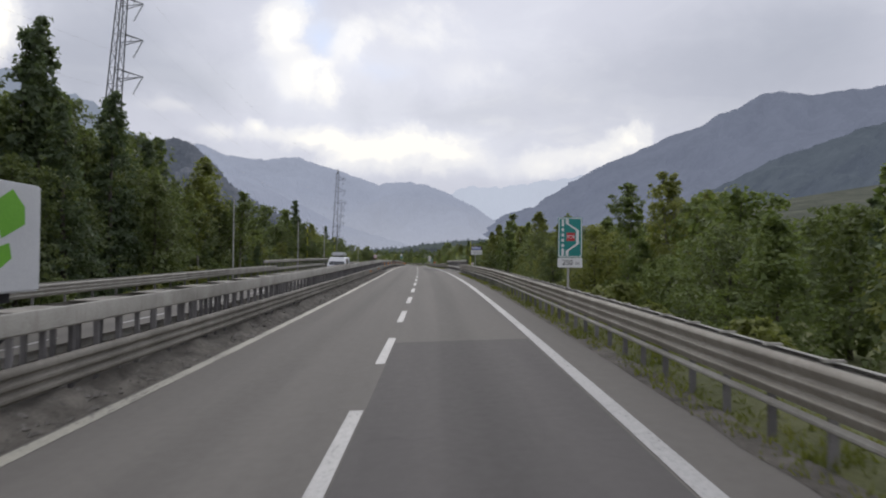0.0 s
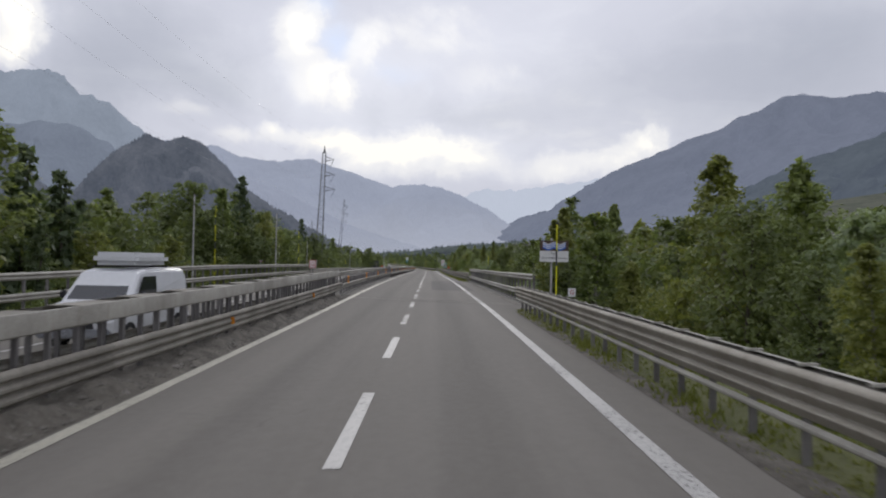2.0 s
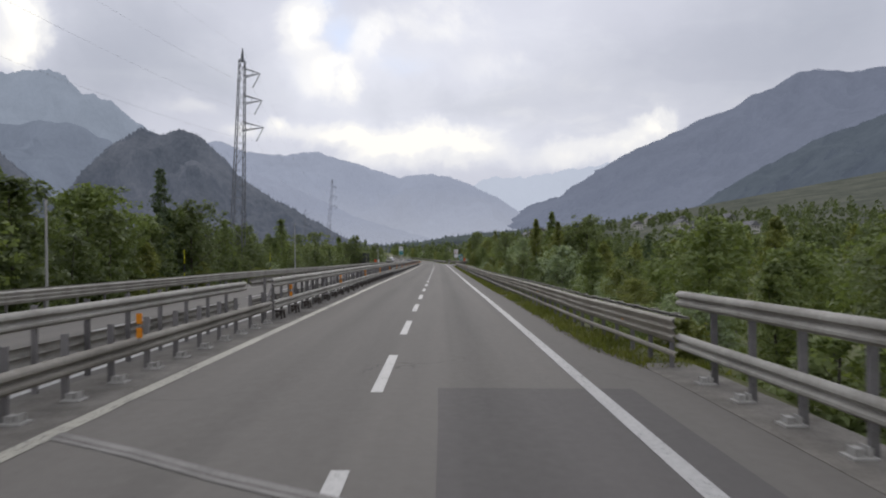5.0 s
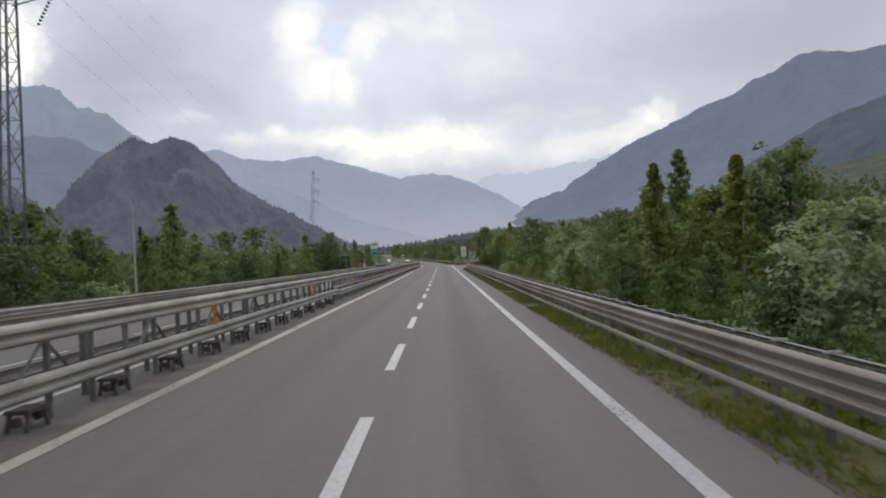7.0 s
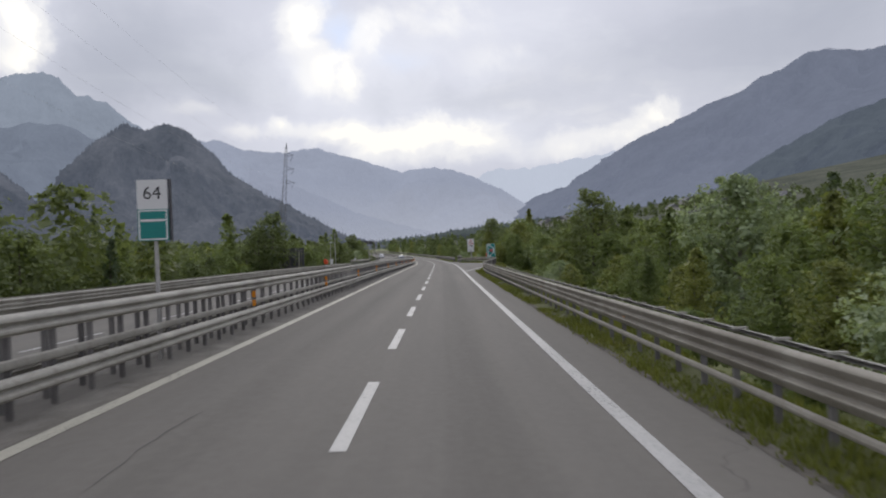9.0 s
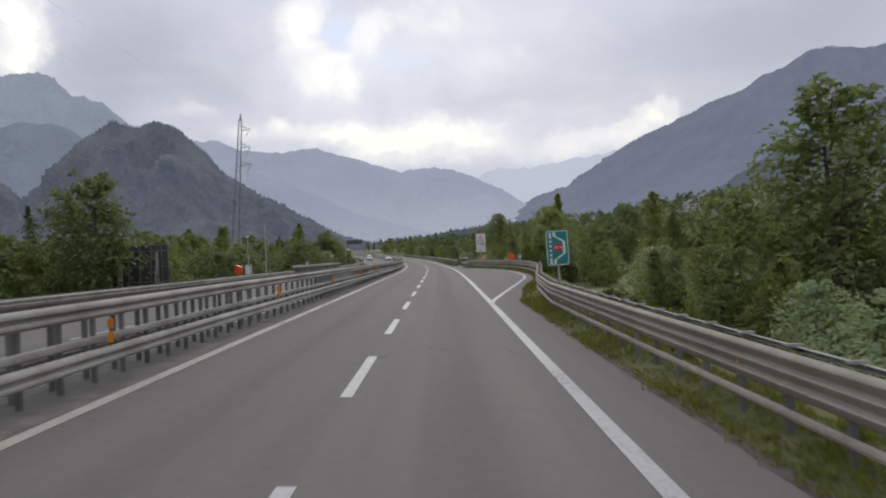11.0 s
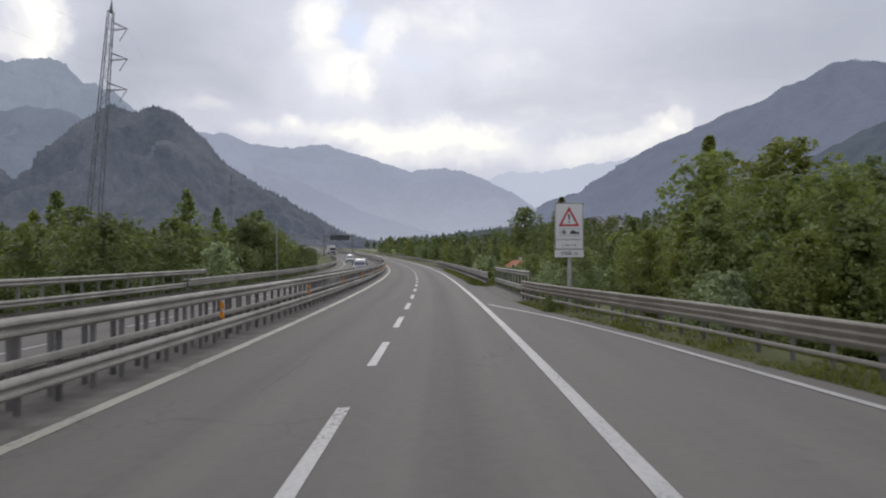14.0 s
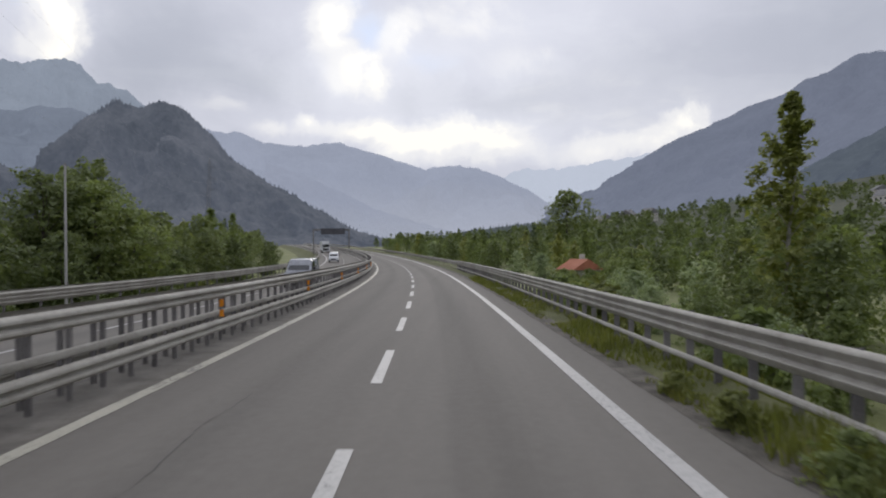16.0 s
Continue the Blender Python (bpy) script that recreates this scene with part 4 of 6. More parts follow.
posts(g, SPACER_MED, -40, 81, GAP * 2, -5.1, name="cover_plate", z=1.545, label="flat steel plate across the barrier's top")
# median over the bridge
g = rail("low steel parapet with bolted feet on the bridge median", 81.7)
beams(g, W2, 81.9, 128, -4.58, 0.40, 1, material="steel_old")
posts(g, POST_10, 82.4, 128, 1.33, -4.70)
posts(g, FOOT_PLATE, 82.4, 128, 1.33, -4.56, name="foot_plate", label="bolted base plate")
g = rail("steel rail of the far bridge side on the median", 81.7, -5.5)
beams(g, W2, 81.9, 128, -5.42, 1.05, 1)
posts(g, POST_15, 83.0, 128, 1.5, -5.50)
beams(g, W2, 81.9, 128, -5.58, 0.45, -1, 9, name="rear_beam")


def brace_mesh(dx_, dz_):
    bm = rod((0, 0, 0), (0, dx_, dz_), 0.035, 0.035, 4)
    me = bpy.data.meshes.new("brace")
    bm.to_mesh(me)
    bm.free()
    me.materials.append(M["steel_dark"])
    return me


def trestle():
    """A squat iron foot with two splayed legs and a pin."""
    bm = box(0.34, 0.46, 0.06, (0, 0, 0.27), 0.012)
    for y in (-0.20, 0.20):
        for x in (-0.14, 0.14):
            rod((x * 0.9, y * 0.8, 0.26), (x, y * 1.15, 0.0), 0.03, 0.035, 6, bm)
    rod((0, -0.27, 0.14), (0, -0.19, 0.14), 0.07, 0.07, 10, bm)
    rod((0, 0.19, 0.14), (0, 0.27, 0.14), 0.07, 0.07, 10, bm)
    me = bpy.data.meshes.new("trestle_foot")
    bm.to_mesh(me)
    bm.free()
    me.materials.append(M["rust"])
    return me


BRACE_A, BRACE_B, TRESTLE = brace_mesh(0.62, -0.55), brace_mesh(-0.62, -0.55), trestle()
# removable median stretch with trestle feet
g = rail("removable steel barrier with diagonal braces and iron feet", 128)
beams(g, W2, 128.2, 183, -4.50, 0.42, 1)
beams(g, W2, 128.2, 183, -4.56, 1.15, 1, name="top_beam")
beams(g, W2, 128.2, 183, -5.20, 1.15, -1, 9, name="rear_top_beam")
beams(g, W2, 128.2, 183, -5.26, 0.42, -1, 9, name="rear_beam")
posts(g, POST_15, 128.8, 183, GAP, -4.68)
posts(g, POST_15, 129.3, 183, GAP * 2, -5.10, name="rear_post")
posts(g, BRACE_A, 128.85, 182, GAP * 3, -4.72, name="brace", z=1.12)
posts(g, BRACE_B, 128.75, 182, GAP * 3, -4.72, name="brace", z=1.12)
posts(g, TRESTLE, 129.36, 183, GAP * 2, -4.62, name="trestle_foot", label="rusty iron trestle foot")
# median barrier to the end
g = rail("double steel median barrier with two beams and paired posts", 183)
beams(g, W2, 183.2, 420, -4.52, 0.34, 1)
beams(g, W2, 183.2, 420, -4.69, 1.16, 1, name="top_beam")
beams(g, MID, 183.2, 420, -4.69, 0.70, 1, name="middle_rail")
beams(g, W2, 183.2, 420, -5.26, 1.16, -1, 9, name="rear_top_beam")
beams(g, W2, 183.2, 420, -5.40, 0.34, -1, 9, name="rear_beam")
posts(g, POST_15, 183.6, 420, 1.0, -4.75)
posts(g, POST_15, 183.95, 420, 1.0, -5.10, name="rear_post")
g = rail("median barrier curving away along the motorway", 420)
for lat_, side in ((-4.55, 1), (-5.35, -1)):
    beams(g, W2, 420, 760, lat_, 0.36, side, 12)
    beams(g, W2, 420, 760, lat_ - 0.1 * side, 1.16, side, 12, name="top_beam")
posts(g, POST_15, 420.5, 620, 2.25, -4.72)

# right verge, up to the first bridge
g = rail("triple-wave steel guard rail on a grass verge", -40, 5.05)
beams(g, W3, -40, 72.6, 4.98, 0.52, -1, material="steel_rail")
beams(g, LIP, -40, 72.6, 4.98, 0.405, -1, name="lower_strip")
beams(g, CAP, -40, 72.6, 5.07, 0.995, 1, name="rear_rail")
posts(g, POST_RIGHT, -40, 72, GAP, 5.08)
posts(g, SPACER_R, -40, 72.4, GAP, 5.08, name="spacer", z=1.06)


def bridge_rail(s0, s1, lat_):
    g = rail("tall two-rail steel parapet on a concrete bridge kerb", s0, lat_)
    beams(g, W2, s0 - 0.4, s1, lat_ - 0.10, 0.44, -1)
    beams(g, W2, s0, s1, lat_ - 0.08, 1.28, -1, name="top_beam")
    posts(g, POST_BRIDGE, s0 + 0.3, s1, 1.33, lat_)
    posts(g, FOOT_PLATE, s0 + 0.3, s1, 1.33, lat_ - 0.16, name="foot_plate", z=0.02, label="bolted base plate")


bridge_rail(72.8, 119.6, 5.87)
bridge_rail(332.6, 349.0, 6.50)


def bay_rail(s):
    keys = [(119, 5.75), (126, 5.45), (200, 5.45), (258, 5.55), (266, 6.3), (275, 7.8), (284, 9.15), (292, 9.75), (301, 9.75), (308, 9.3), (316, 8.35), (323, 7.3), (329, 6.5), (333, 6.2)]
    return float(np.interp(s, [k[0] for k in keys], [k[1] for k in keys]))


g = rail("triple-wave steel guard rail with a low tube, bending round the lay-by", 119.6, 5.5)
beams(g, W3, 119.6, 333.4, lambda s: bay_rail(s) - 0.05, 0.56, -1, 3.0, material="steel_rail")
beams(g, TUBE, 119.6, 334, lambda s: bay_rail(s) - 0.02, 0.29, -1, 3.0, name="lower_tube", material="steel_rail")
beams(g, CAP, 119.6, 284, lambda s: bay_rail(s) + 0.12, 1.04, 1, 3.0, name="rear_rail")
posts(g, POST_RIGHT, 120, 334, GAP, lambda s: bay_rail(s) + 0.04)
posts(g, SPACER_R, 120, 284, GAP, lambda s: bay_rail(s) + 0.11, name="spacer", z=1.115)
g = rail("triple-wave steel guard rail past the second bridge", 348.6, 5.7)
beams(g, W3, 347.2, 420, 5.62, 0.70, -1)
beams(g, TUBE, 349, 420, 5.66, 0.30, -1, name="lower_tube")
posts(g, channel(1.2), 349, 420, GAP, 5.72)
beams(g, W3, 420, 760, 5.62, 0.62, -1, 12)
posts(g, POST_RIGHT, 420, 600, 2.25, 5.72)

# the far side of the other carriageway
g = rail("steel guard rail along the far carriageway", -40, -15.0)
for s0, s1 in ((-40, 66), (126, 296), (341, 700)):
    beams(g, W3, s0, s1, -14.92, 0.50, 1, 9)
    beams(g, FLAT, s0, s1, -15.32, 0.90, -1, 9, name="rear_rail")
    posts(g, POST_RIGHT, s0, min(s1, 520), 2.25, -15.0)
g = rail("tall two-rail parapet on the far bridge side", 66, -15.3)
for s0, s1 in ((62, 130), (306, 345)):
    beams(g, W2, s0, s1, -15.22, 0.45, 1, 9)
    beams(g, W2, s0, s1, -15.22, 1.28, 1, 9, name="top_beam")
    posts(g, POST_BRIDGE, s0 + 0.4, s1, 1.5, -15.3)
g = rail("steel guard rail beside the far lay-by", 296, -15.2)
beams(g, W3, 296, 306, -15.1, 0.5, 1, 5)

# reflectors
REFL = bar_mesh(0.11, 0.03, 0.19, M["orange"], 0.012)
for k in range(-2, 30):
    s = 84.0 + k * 11.62
    r_ = thing("reflector", "orange reflector clipped to the median barrier", "reflector", "median reflectors", stand(s, -4.47, 0))
    if s > 82:
        part("reflector_plate", REFL, None, r_, m=pose(0, 0, 0.80))
        part("reflector_plate", REFL, None, r_, m=pose(0, 0, 1.06))
        part("bracket", bar_mesh(0.02, 0.02, 0.5, M["steel_dark"]), None, r_, m=pose(-0.02, 0.02, 0.9))
    else:
        part("reflector_plate", REFL, None, r_, m=pose(-0.06, 0, 0.6))
for k in range(1, 28):
    s = 1.6 + k * 12.1
    if 73 < s < 119 or s > 333:
        continue
    l_ = 4.93 if s < 73 else bay_rail(s) - 0.11
    ob = part("rail_reflector", bar_mesh(0.03, 0.05, 0.10, M["orange"], 0.006), m=stand(s, l_ + 0.03, 0.78))
    tagged(ob, "small orange reflector in the guard rail's wave", "reflector", "rail reflectors")


# ---- signs ----
def sign_post(parent, x, h, r=0.045):
    part("post", rod((x, r + 0.045, -2.2), (x, r + 0.045, h), r, r, 12), M["pole"], parent, "round galvanised post")


def panel(parent, w_, h_, z, material, rim=None, name="panel", r=0.06, label="", x=0.0):
    ob = part(name, prism(rounded(w_, h_, r, x, z), 0.03), M[material], parent, label)
    if rim:
        part("rim", prism(rounded(w_ + 0.0, h_ + 0.0, r, x, z), 0.012, y=0.03), M["grey_back"], ob)
        bm = bmesh.new()
        outer, inner = rounded(w_ - 0.03, h_ - 0.03, r, x, z), rounded(w_ - 0.09, h_ - 0.09, r * 0.8, x, z)
        a_ = [bm.verts.new((q[0], -0.003, q[1])) for q in outer]
        b_ = [bm.verts.new((q[0], -0.003, q[1])) for q in inner]
        for i in range(len(a_)):
            j = (i + 1) % len(a_)
            bm.faces.new((a_[i], a_[j], b_[j], b_[i]))
        part("border", bm, M[rim], ob)
    part("back", prism(rounded(w_ * 0.99, h_ * 0.99, r, x, z), 0.006, y=0.033), M["grey_back"], ob)
    return ob


def layby_symbol(parent, w_, h_, z):
    """The lay-by symbol: a broken lane line, and a line that bulges round a red box."""
    t_ = w_ * 0.10
    lane = [(-0.31, 0.36, 0.17), (-0.31, 0.19, 0.07), (-0.31, 0.06, 0.07), (-0.31, -0.07, 0.07), (-0.31, -0.20, 0.07), (-0.31, -0.37, 0.18)]
    for x, zc, hh in lane:
        part("stroke", prism([(w_ * x - t_ / 2, z + h_ * (zc - hh / 2)), (w_ * x + t_ / 2, z + h_ * (zc - hh / 2)), (w_ * x + t_ / 2, z + h_ * (zc + hh / 2)), (w_ * x - t_ / 2, z + h_ * (zc + hh / 2))], 0.003, y=-0.006), M["white"], parent)
    line = [(-0.13, -0.455), (-0.13, -0.34), (0.30, -0.16), (0.30, 0.18), (-0.13, 0.35), (-0.13, 0.455)]
    bm = bmesh.new()
    lo = [bm.verts.new((w_ * x - t_ * 0.6, -0.006, z + h_ * q)) for x, q in line]
    hi = [bm.verts.new((w_ * x + t_ * 0.6, -0.006, z + h_ * q)) for x, q in line]
    for i in range(len(line) - 1):
        bm.faces.new((lo[i], hi[i], hi[i + 1], lo[i + 1]))
    part("bay_stroke", bm, M["white"], parent)
    part("red_box", prism(rounded(w_ * 0.34, w_ * 0.34, 0.01, w_ * 0.02, z + 0.02), 0.004, y=-0.007), M["red"], parent)
    lettering("SOS", w_ * 0.19, M["white"], parent, (w_ * 0.02, -0.010, z + 0.02))


s_ = thing("road_sign", "teal lay-by sign with red SOS box and white distance plate", "road sign", "roadside signs", stand(21.6, 5.86, 0, -2))
p_ = panel(s_, 0.84, 1.41, 2.62, "teal", "white")
layby_symbol(p_, 0.84, 1.41, 2.62)
p_ = panel(s_, 0.86, 0.34, 1.735, "white", None, "distance_plate", 0.03)
lettering("250", 0.25, M["black"], p_, (-0.09, -0.004, 1.735))
lettering("m", 0.19, M["black"], p_, (0.26, -0.004, 1.72))
sign_post(s_, -0.05, 3.1)

s_ = thing("road_sign", "teal lay-by sign with a red SOS box beside the guard rail", "road sign", "roadside signs", stand(263.1, 6.84, 0, -4) @ pose(0, 0, 0, 0, -1.5, 0))
p_ = panel(s_, 0.98, 1.56, 2.28, "teal", "white")
layby_symbol(p_, 0.98, 1.56, 2.28)
sign_post(s_, 0.0, 2.9, 0.05)

s_ = thing("road_sign", "brown river sign with blue waves above a white name plate", "road sign", "roadside signs", stand(74.0, 7.0, 0, -2))
p_ = panel(s_, 1.42, 0.50, 2.98, "brown", None, "wave_panel", 0.04)
for k, (mt, dz_) in enumerate((("white", 0.10), ("blue", 0.05), ("white", 0.0), ("blue", -0.05), ("white", -0.10), ("blue", -0.145))):
    bm = bmesh.new()
    xs = np.linspace(-0.56, 0.56, 25)
    lo = [bm.verts.new((x, -0.004 - 0.001 * k, 2.98 + dz_ - 0.042 + 0.055 * math.cos(x * 11))) for x in xs]
    hi = [bm.verts.new((x, -0.004 - 0.001 * k, 2.98 + dz_ + 0.042 + 0.055 * math.cos(x * 11))) for x in xs]
    for i in range(24):
        bm.faces.new((lo[i], lo[i + 1], hi[i + 1], hi[i]))
    part("wave_band", bm, M[mt], p_)
p_ = panel(s_, 1.42, 0.54, 2.455, "white", None, "name_plate", 0.03)
lettering("fiume", 0.15, M["black"], p_, (0, -0.004, 2.60))
lettering("Dora di Bardonecchia", 0.14, M["black"], p_, (0, -0.004, 2.37))
sign_post(s_, -0.12, 3.35, 0.055)

s_ = thing("road_sign", "tall white warning sign with a red triangle and a distance plate", "road sign", "roadside signs", stand(332.4, 8.5, 0, -2) @ Matrix.Scale(1.08, 4))
p_ = panel(s_, 1.42, 2.32, 3.69, "white", "black", r=0.08)
part("triangle", prism([(-0.52, 3.68), (0.52, 3.68), (0.0, 4.66)], 0.004, y=-0.008), M["red"], p_)
part("triangle_field", prism([(-0.35, 3.78), (0.35, 3.78), (0.0, 4.45)], 0.003, y=-0.012), M["white"], p_)
part("mark", prism([(-0.028, 4.00), (0.028, 4.00), (0.05, 4.28), (-0.05, 4.28)], 0.003, y=-0.016), M["black"], p_)
part("mark", prism(rounded(0.08, 0.08, 0.035, 0, 3.89), 0.003, y=-0.016), M["black"], p_)
part("symbol_frame", prism(rounded(0.98, 0.36, 0.03, 0.03, 3.39), 0.002, y=-0.005), M["grey_back"], p_)
part("symbol_field", prism(rounded(0.95, 0.33, 0.025, 0.03, 3.39), 0.002, y=-0.008), M["white"], p_)
bm = bmesh.new()
for k in range(3):
    prism([(-0.25 + 0.14 * math.cos(q + o), 3.39 + 0.14 * math.sin(q + o)) for q, o in ((k * math.pi / 3, -0.14), (k * math.pi / 3, 0.14), (k * math.pi / 3 + math.pi, -0.14), (k * math.pi / 3 + math.pi, 0.14))], 0.002, bm, -0.011)
part("snow_symbol", bm, M["black"], p_)
part("plough_symbol", prism([(0.04, 3.30), (0.48, 3.30), (0.48, 3.40), (0.28, 3.42), (0.26, 3.49), (0.12, 3.49), (0.11, 3.42), (0.04, 3.40)], 0.002, y=-0.011), M["black"], p_)
lettering("mezzi sgombraneve", 0.15, M["black"], p_, (0, -0.004, 3.04))
lettering("in manovra", 0.15, M["black"], p_, (0, -0.004, 2.76))
p_ = panel(s_, 1.42, 0.36, 2.335, "white", None, "distance_plate", 0.03)
lettering("1000 m", 0.28, M["black"], p_, (0, -0.004, 2.335))
sign_post(s_, 0.05, 4.2, 0.11)

s_ = thing("kilometre_sign", "white and teal kilometre sign on a post in the median", "road sign", "roadside signs", stand(206.5, -4.95, 0, 4))
p_ = panel(s_, 0.64, 0.64, 3.58, "white", None, "number_panel", 0.03)
lettering("64", 0.40, M["black"], p_, (0, -0.004, 3.60))
p_ = panel(s_, 0.64, 0.68, 2.92, "teal", "white", "lower_panel", 0.03)
part("stripe", prism(rounded(0.52, 0.05, 0.01, 0, 3.02), 0.002, y=-0.006), M["white"], p_)
part("side", box(0.05, 0.10, 1.34, (0.345, 0.09, 3.24)), M["grey_back"], s_)
sign_post(s_, 0.02, 3.4, 0.045)


def small_sign(s, lat, z, letter, size=0.24, rim="black"):
    s_ = thing("marker_sign", "small white marker sign with a red letter on a thin post", "marker sign", "marker signs", stand(s, lat, 0))
    p_ = panel(s_, size, size * 1.15, z, "white", rim, r=0.02)
    lettering(letter, size * 0.8, M["red"], p_, (0, -0.006, z))
    part("post", rod((0, 0.05, -0.6), (0, 0.05, z), 0.02, 0.02, 8), M["steel_dark"], s_)


small_sign(64.2, 5.70, 1.12, "G", 0.25, None)
small_sign(75.0, -5.1, 2.02, "G", 0.36, "red")
small_sign(104.0, -15.6, 1.9, "G")
s_ = thing("marker_sign", "small white lay-by plate with a dark mark", "marker sign", "marker signs", stand(303, 10.3, 0))
p_ = panel(s_, 0.34, 0.42, 1.42, "white", "black", r=0.02)
part("mark", prism([(-0.04, 1.30), (0.04, 1.30), (0.04, 1.46), (0.07, 1.50), (-0.07, 1.50), (-0.04, 1.46)], 0.003, y=-0.006), M["black"], p_)
part("post", rod((0, 0.05, -2.0), (0, 0.05, 1.4), 0.025, 0.025, 8), M["pole"], s_)
s_ = thing("marker_sign", "small white plate beyond the far carriageway", "marker sign", "marker signs", stand(318, -15.9, 0))
p_ = panel(s_, 0.36, 0.46, 1.75, "white", "black", r=0.02)
part("mark", prism(rounded(0.05, 0.2, 0.02, 0, 1.75), 0.003, y=-0.006), M["black"], p_)
part("post", rod((0, 0.05, -1.5), (0, 0.05, 1.7), 0.025, 0.025, 8), M["pole"], s_)


def sos_post(s, lat, cabinet):
    s_ = thing("emergency_telephone", "orange-red emergency telephone box behind the guard rail", "emergency telephone", "lay-by equipment", stand(s, lat, 0))
    # a moulded hood, open to the road, with a slanting crown
    shell = [(-0.30, 1.05), (0.22, 1.05), (0.30, 1.20), (0.30, 1.58), (0.20, 1.76), (-0.24, 1.92), (-0.34, 1.86), (-0.36, 1.50)]
    bm = prism(shell, 0.44, y=-0.22)
    bmesh.ops.bevel(bm, geom=list(bm.edges), offset=0.04, segments=2, affect="EDGES")
    part("housing", bm, M["orange_red"], s_)
    part("column", rod((0, 0, -2.2), (0, 0, 1.06), 0.07, 0.07, 10), M["pole"], s_)
    part("call_plate", box(0.02, 0.26, 0.40, (-0.355, 0, 1.36), 0.008), M["grey_back"], s_)
    if cabinet:
        c_ = thing("cabinet", "pale grey roadside equipment cabinet", "cabinet", "", stand(s, lat + 0.9, 0))
        part("body", box(0.5, 0.4, 1.3, (0, 0, 1.25), 0.02), M["pole"], c_)
        part("door", box(0.44, 0.02, 1.1, (0, -0.205, 1.25)), M["white"], c_)
        part("plinth", box(0.5, 0.4, 3.0, (0, 0, -0.9)), M["concrete"], c_)
        c_ = thing("camera_mast", "thin mast with a small white sensor head", "mast", "", stand(s + 1.0, lat + 0.6, 0))
        part("mast", rod((0, 0, -2.4), (0, 0, 4.6), 0.05, 0.035, 10), M["pole"], c_)
        part("head", box(0.42, 0.2, 0.16, (0.05, 0, 4.62), 0.04), M["white"], c_)


sos_post(306.3, 9.8, False)
sos_post(294.5, -17.6, True)

s_ = thing("large_sign", "back of a large dark road sign on steel props", "road sign", "", stand(280, -20.0, -0.4))
part("board", box(4.0, 0.06, 3.0, (0, 0, 2.5)), M["grey_back"], s_)
for x in (-1.6, -0.8, 0.0, 0.8, 1.6):
    part("rib", box(0.07, 0.08, 2.9, (x, -0.06, 2.5)), M["steel_dark"], s_)
for z in (1.4, 2.5, 3.6):
    part("crossbar", box(3.9, 0.05, 0.09, (0, -0.11, z)), M["steel_dark"], s_)
for x in (-1.3, 1.3):
    part("upright", box(0.16, 0.16, 5.2, (x, -0.18, 0.9)), M["steel"], s_)
    part("prop", rod((x, -1.6, -2.2), (x, -0.2, 3.0), 0.05, 0.05, 8), M["steel"], s_)

g_ = thing("gantry", "dark sign gantry spanning the far carriageway", "gantry", "", stand(545, -9.5, 0))
part("board", box(7.4, 0.25, 1.9, (0, 0, 7.0), 0.03), M["grey_back"], g_)
for x in (-6.0, 5.0):
    part("leg", box(0.35, 0.35, 8.6, (x, 0.3, 3.4), 0.02), M["steel_dark"], g_)
part("crossbeam", box(11.4, 0.4, 0.5, (-0.5, 0.35, 7.5), 0.02), M["steel_dark"], g_)

for s, lat, h_ in ((67.2, 5.76, 3.6), (105.6, 6.7, 3.0), (94, -16.6, 6.4), (128, -17.0, 6.0), (150, -16.4, 2.8), (172, -16.5, 2.8)):
    s_ = thing("marker_pole", "slim snow marker pole banded yellow and black", "marker pole", "yellow poles", stand(s, lat, 0))
    part("pole", rod((0, 0, -2.5), (0, 0, h_), 0.030, 0.026, 8), M["yellow"], s_)
    for q in np.arange(h_ - 1.6, 0.2, -1.9):
        part("dark_band", rod((0, 0, q), (0, 0, q + 0.6), 0.0325, 0.0315, 8), M["grey_back"], s_, "dark band on the pole")
    part("cap", rod((0, 0, h_), (0, 0, h_ + 0.06), 0.04, 0.025, 8), M["black"], s_)
for s, h_ in ((60, 7.4), (92, 7.0), (118, 7.6), (137, 5.0), (188, 6.6), (304, 6.4), (379, 7.0)):
    s_ = thing("utility_pole", "slim pale utility pole behind the far guard rail", "utility pole", "utility poles", stand(s, -17.6, 0))
    part("pole", rod((0, 0, -3), (0, 0, h_), 0.085, 0.055, 10), M["pole"], s_)
    part("cap", rod((0, 0, h_), (0, 0, h_ + 0.1), 0.07, 0.03, 10), M["steel_dark"], s_)


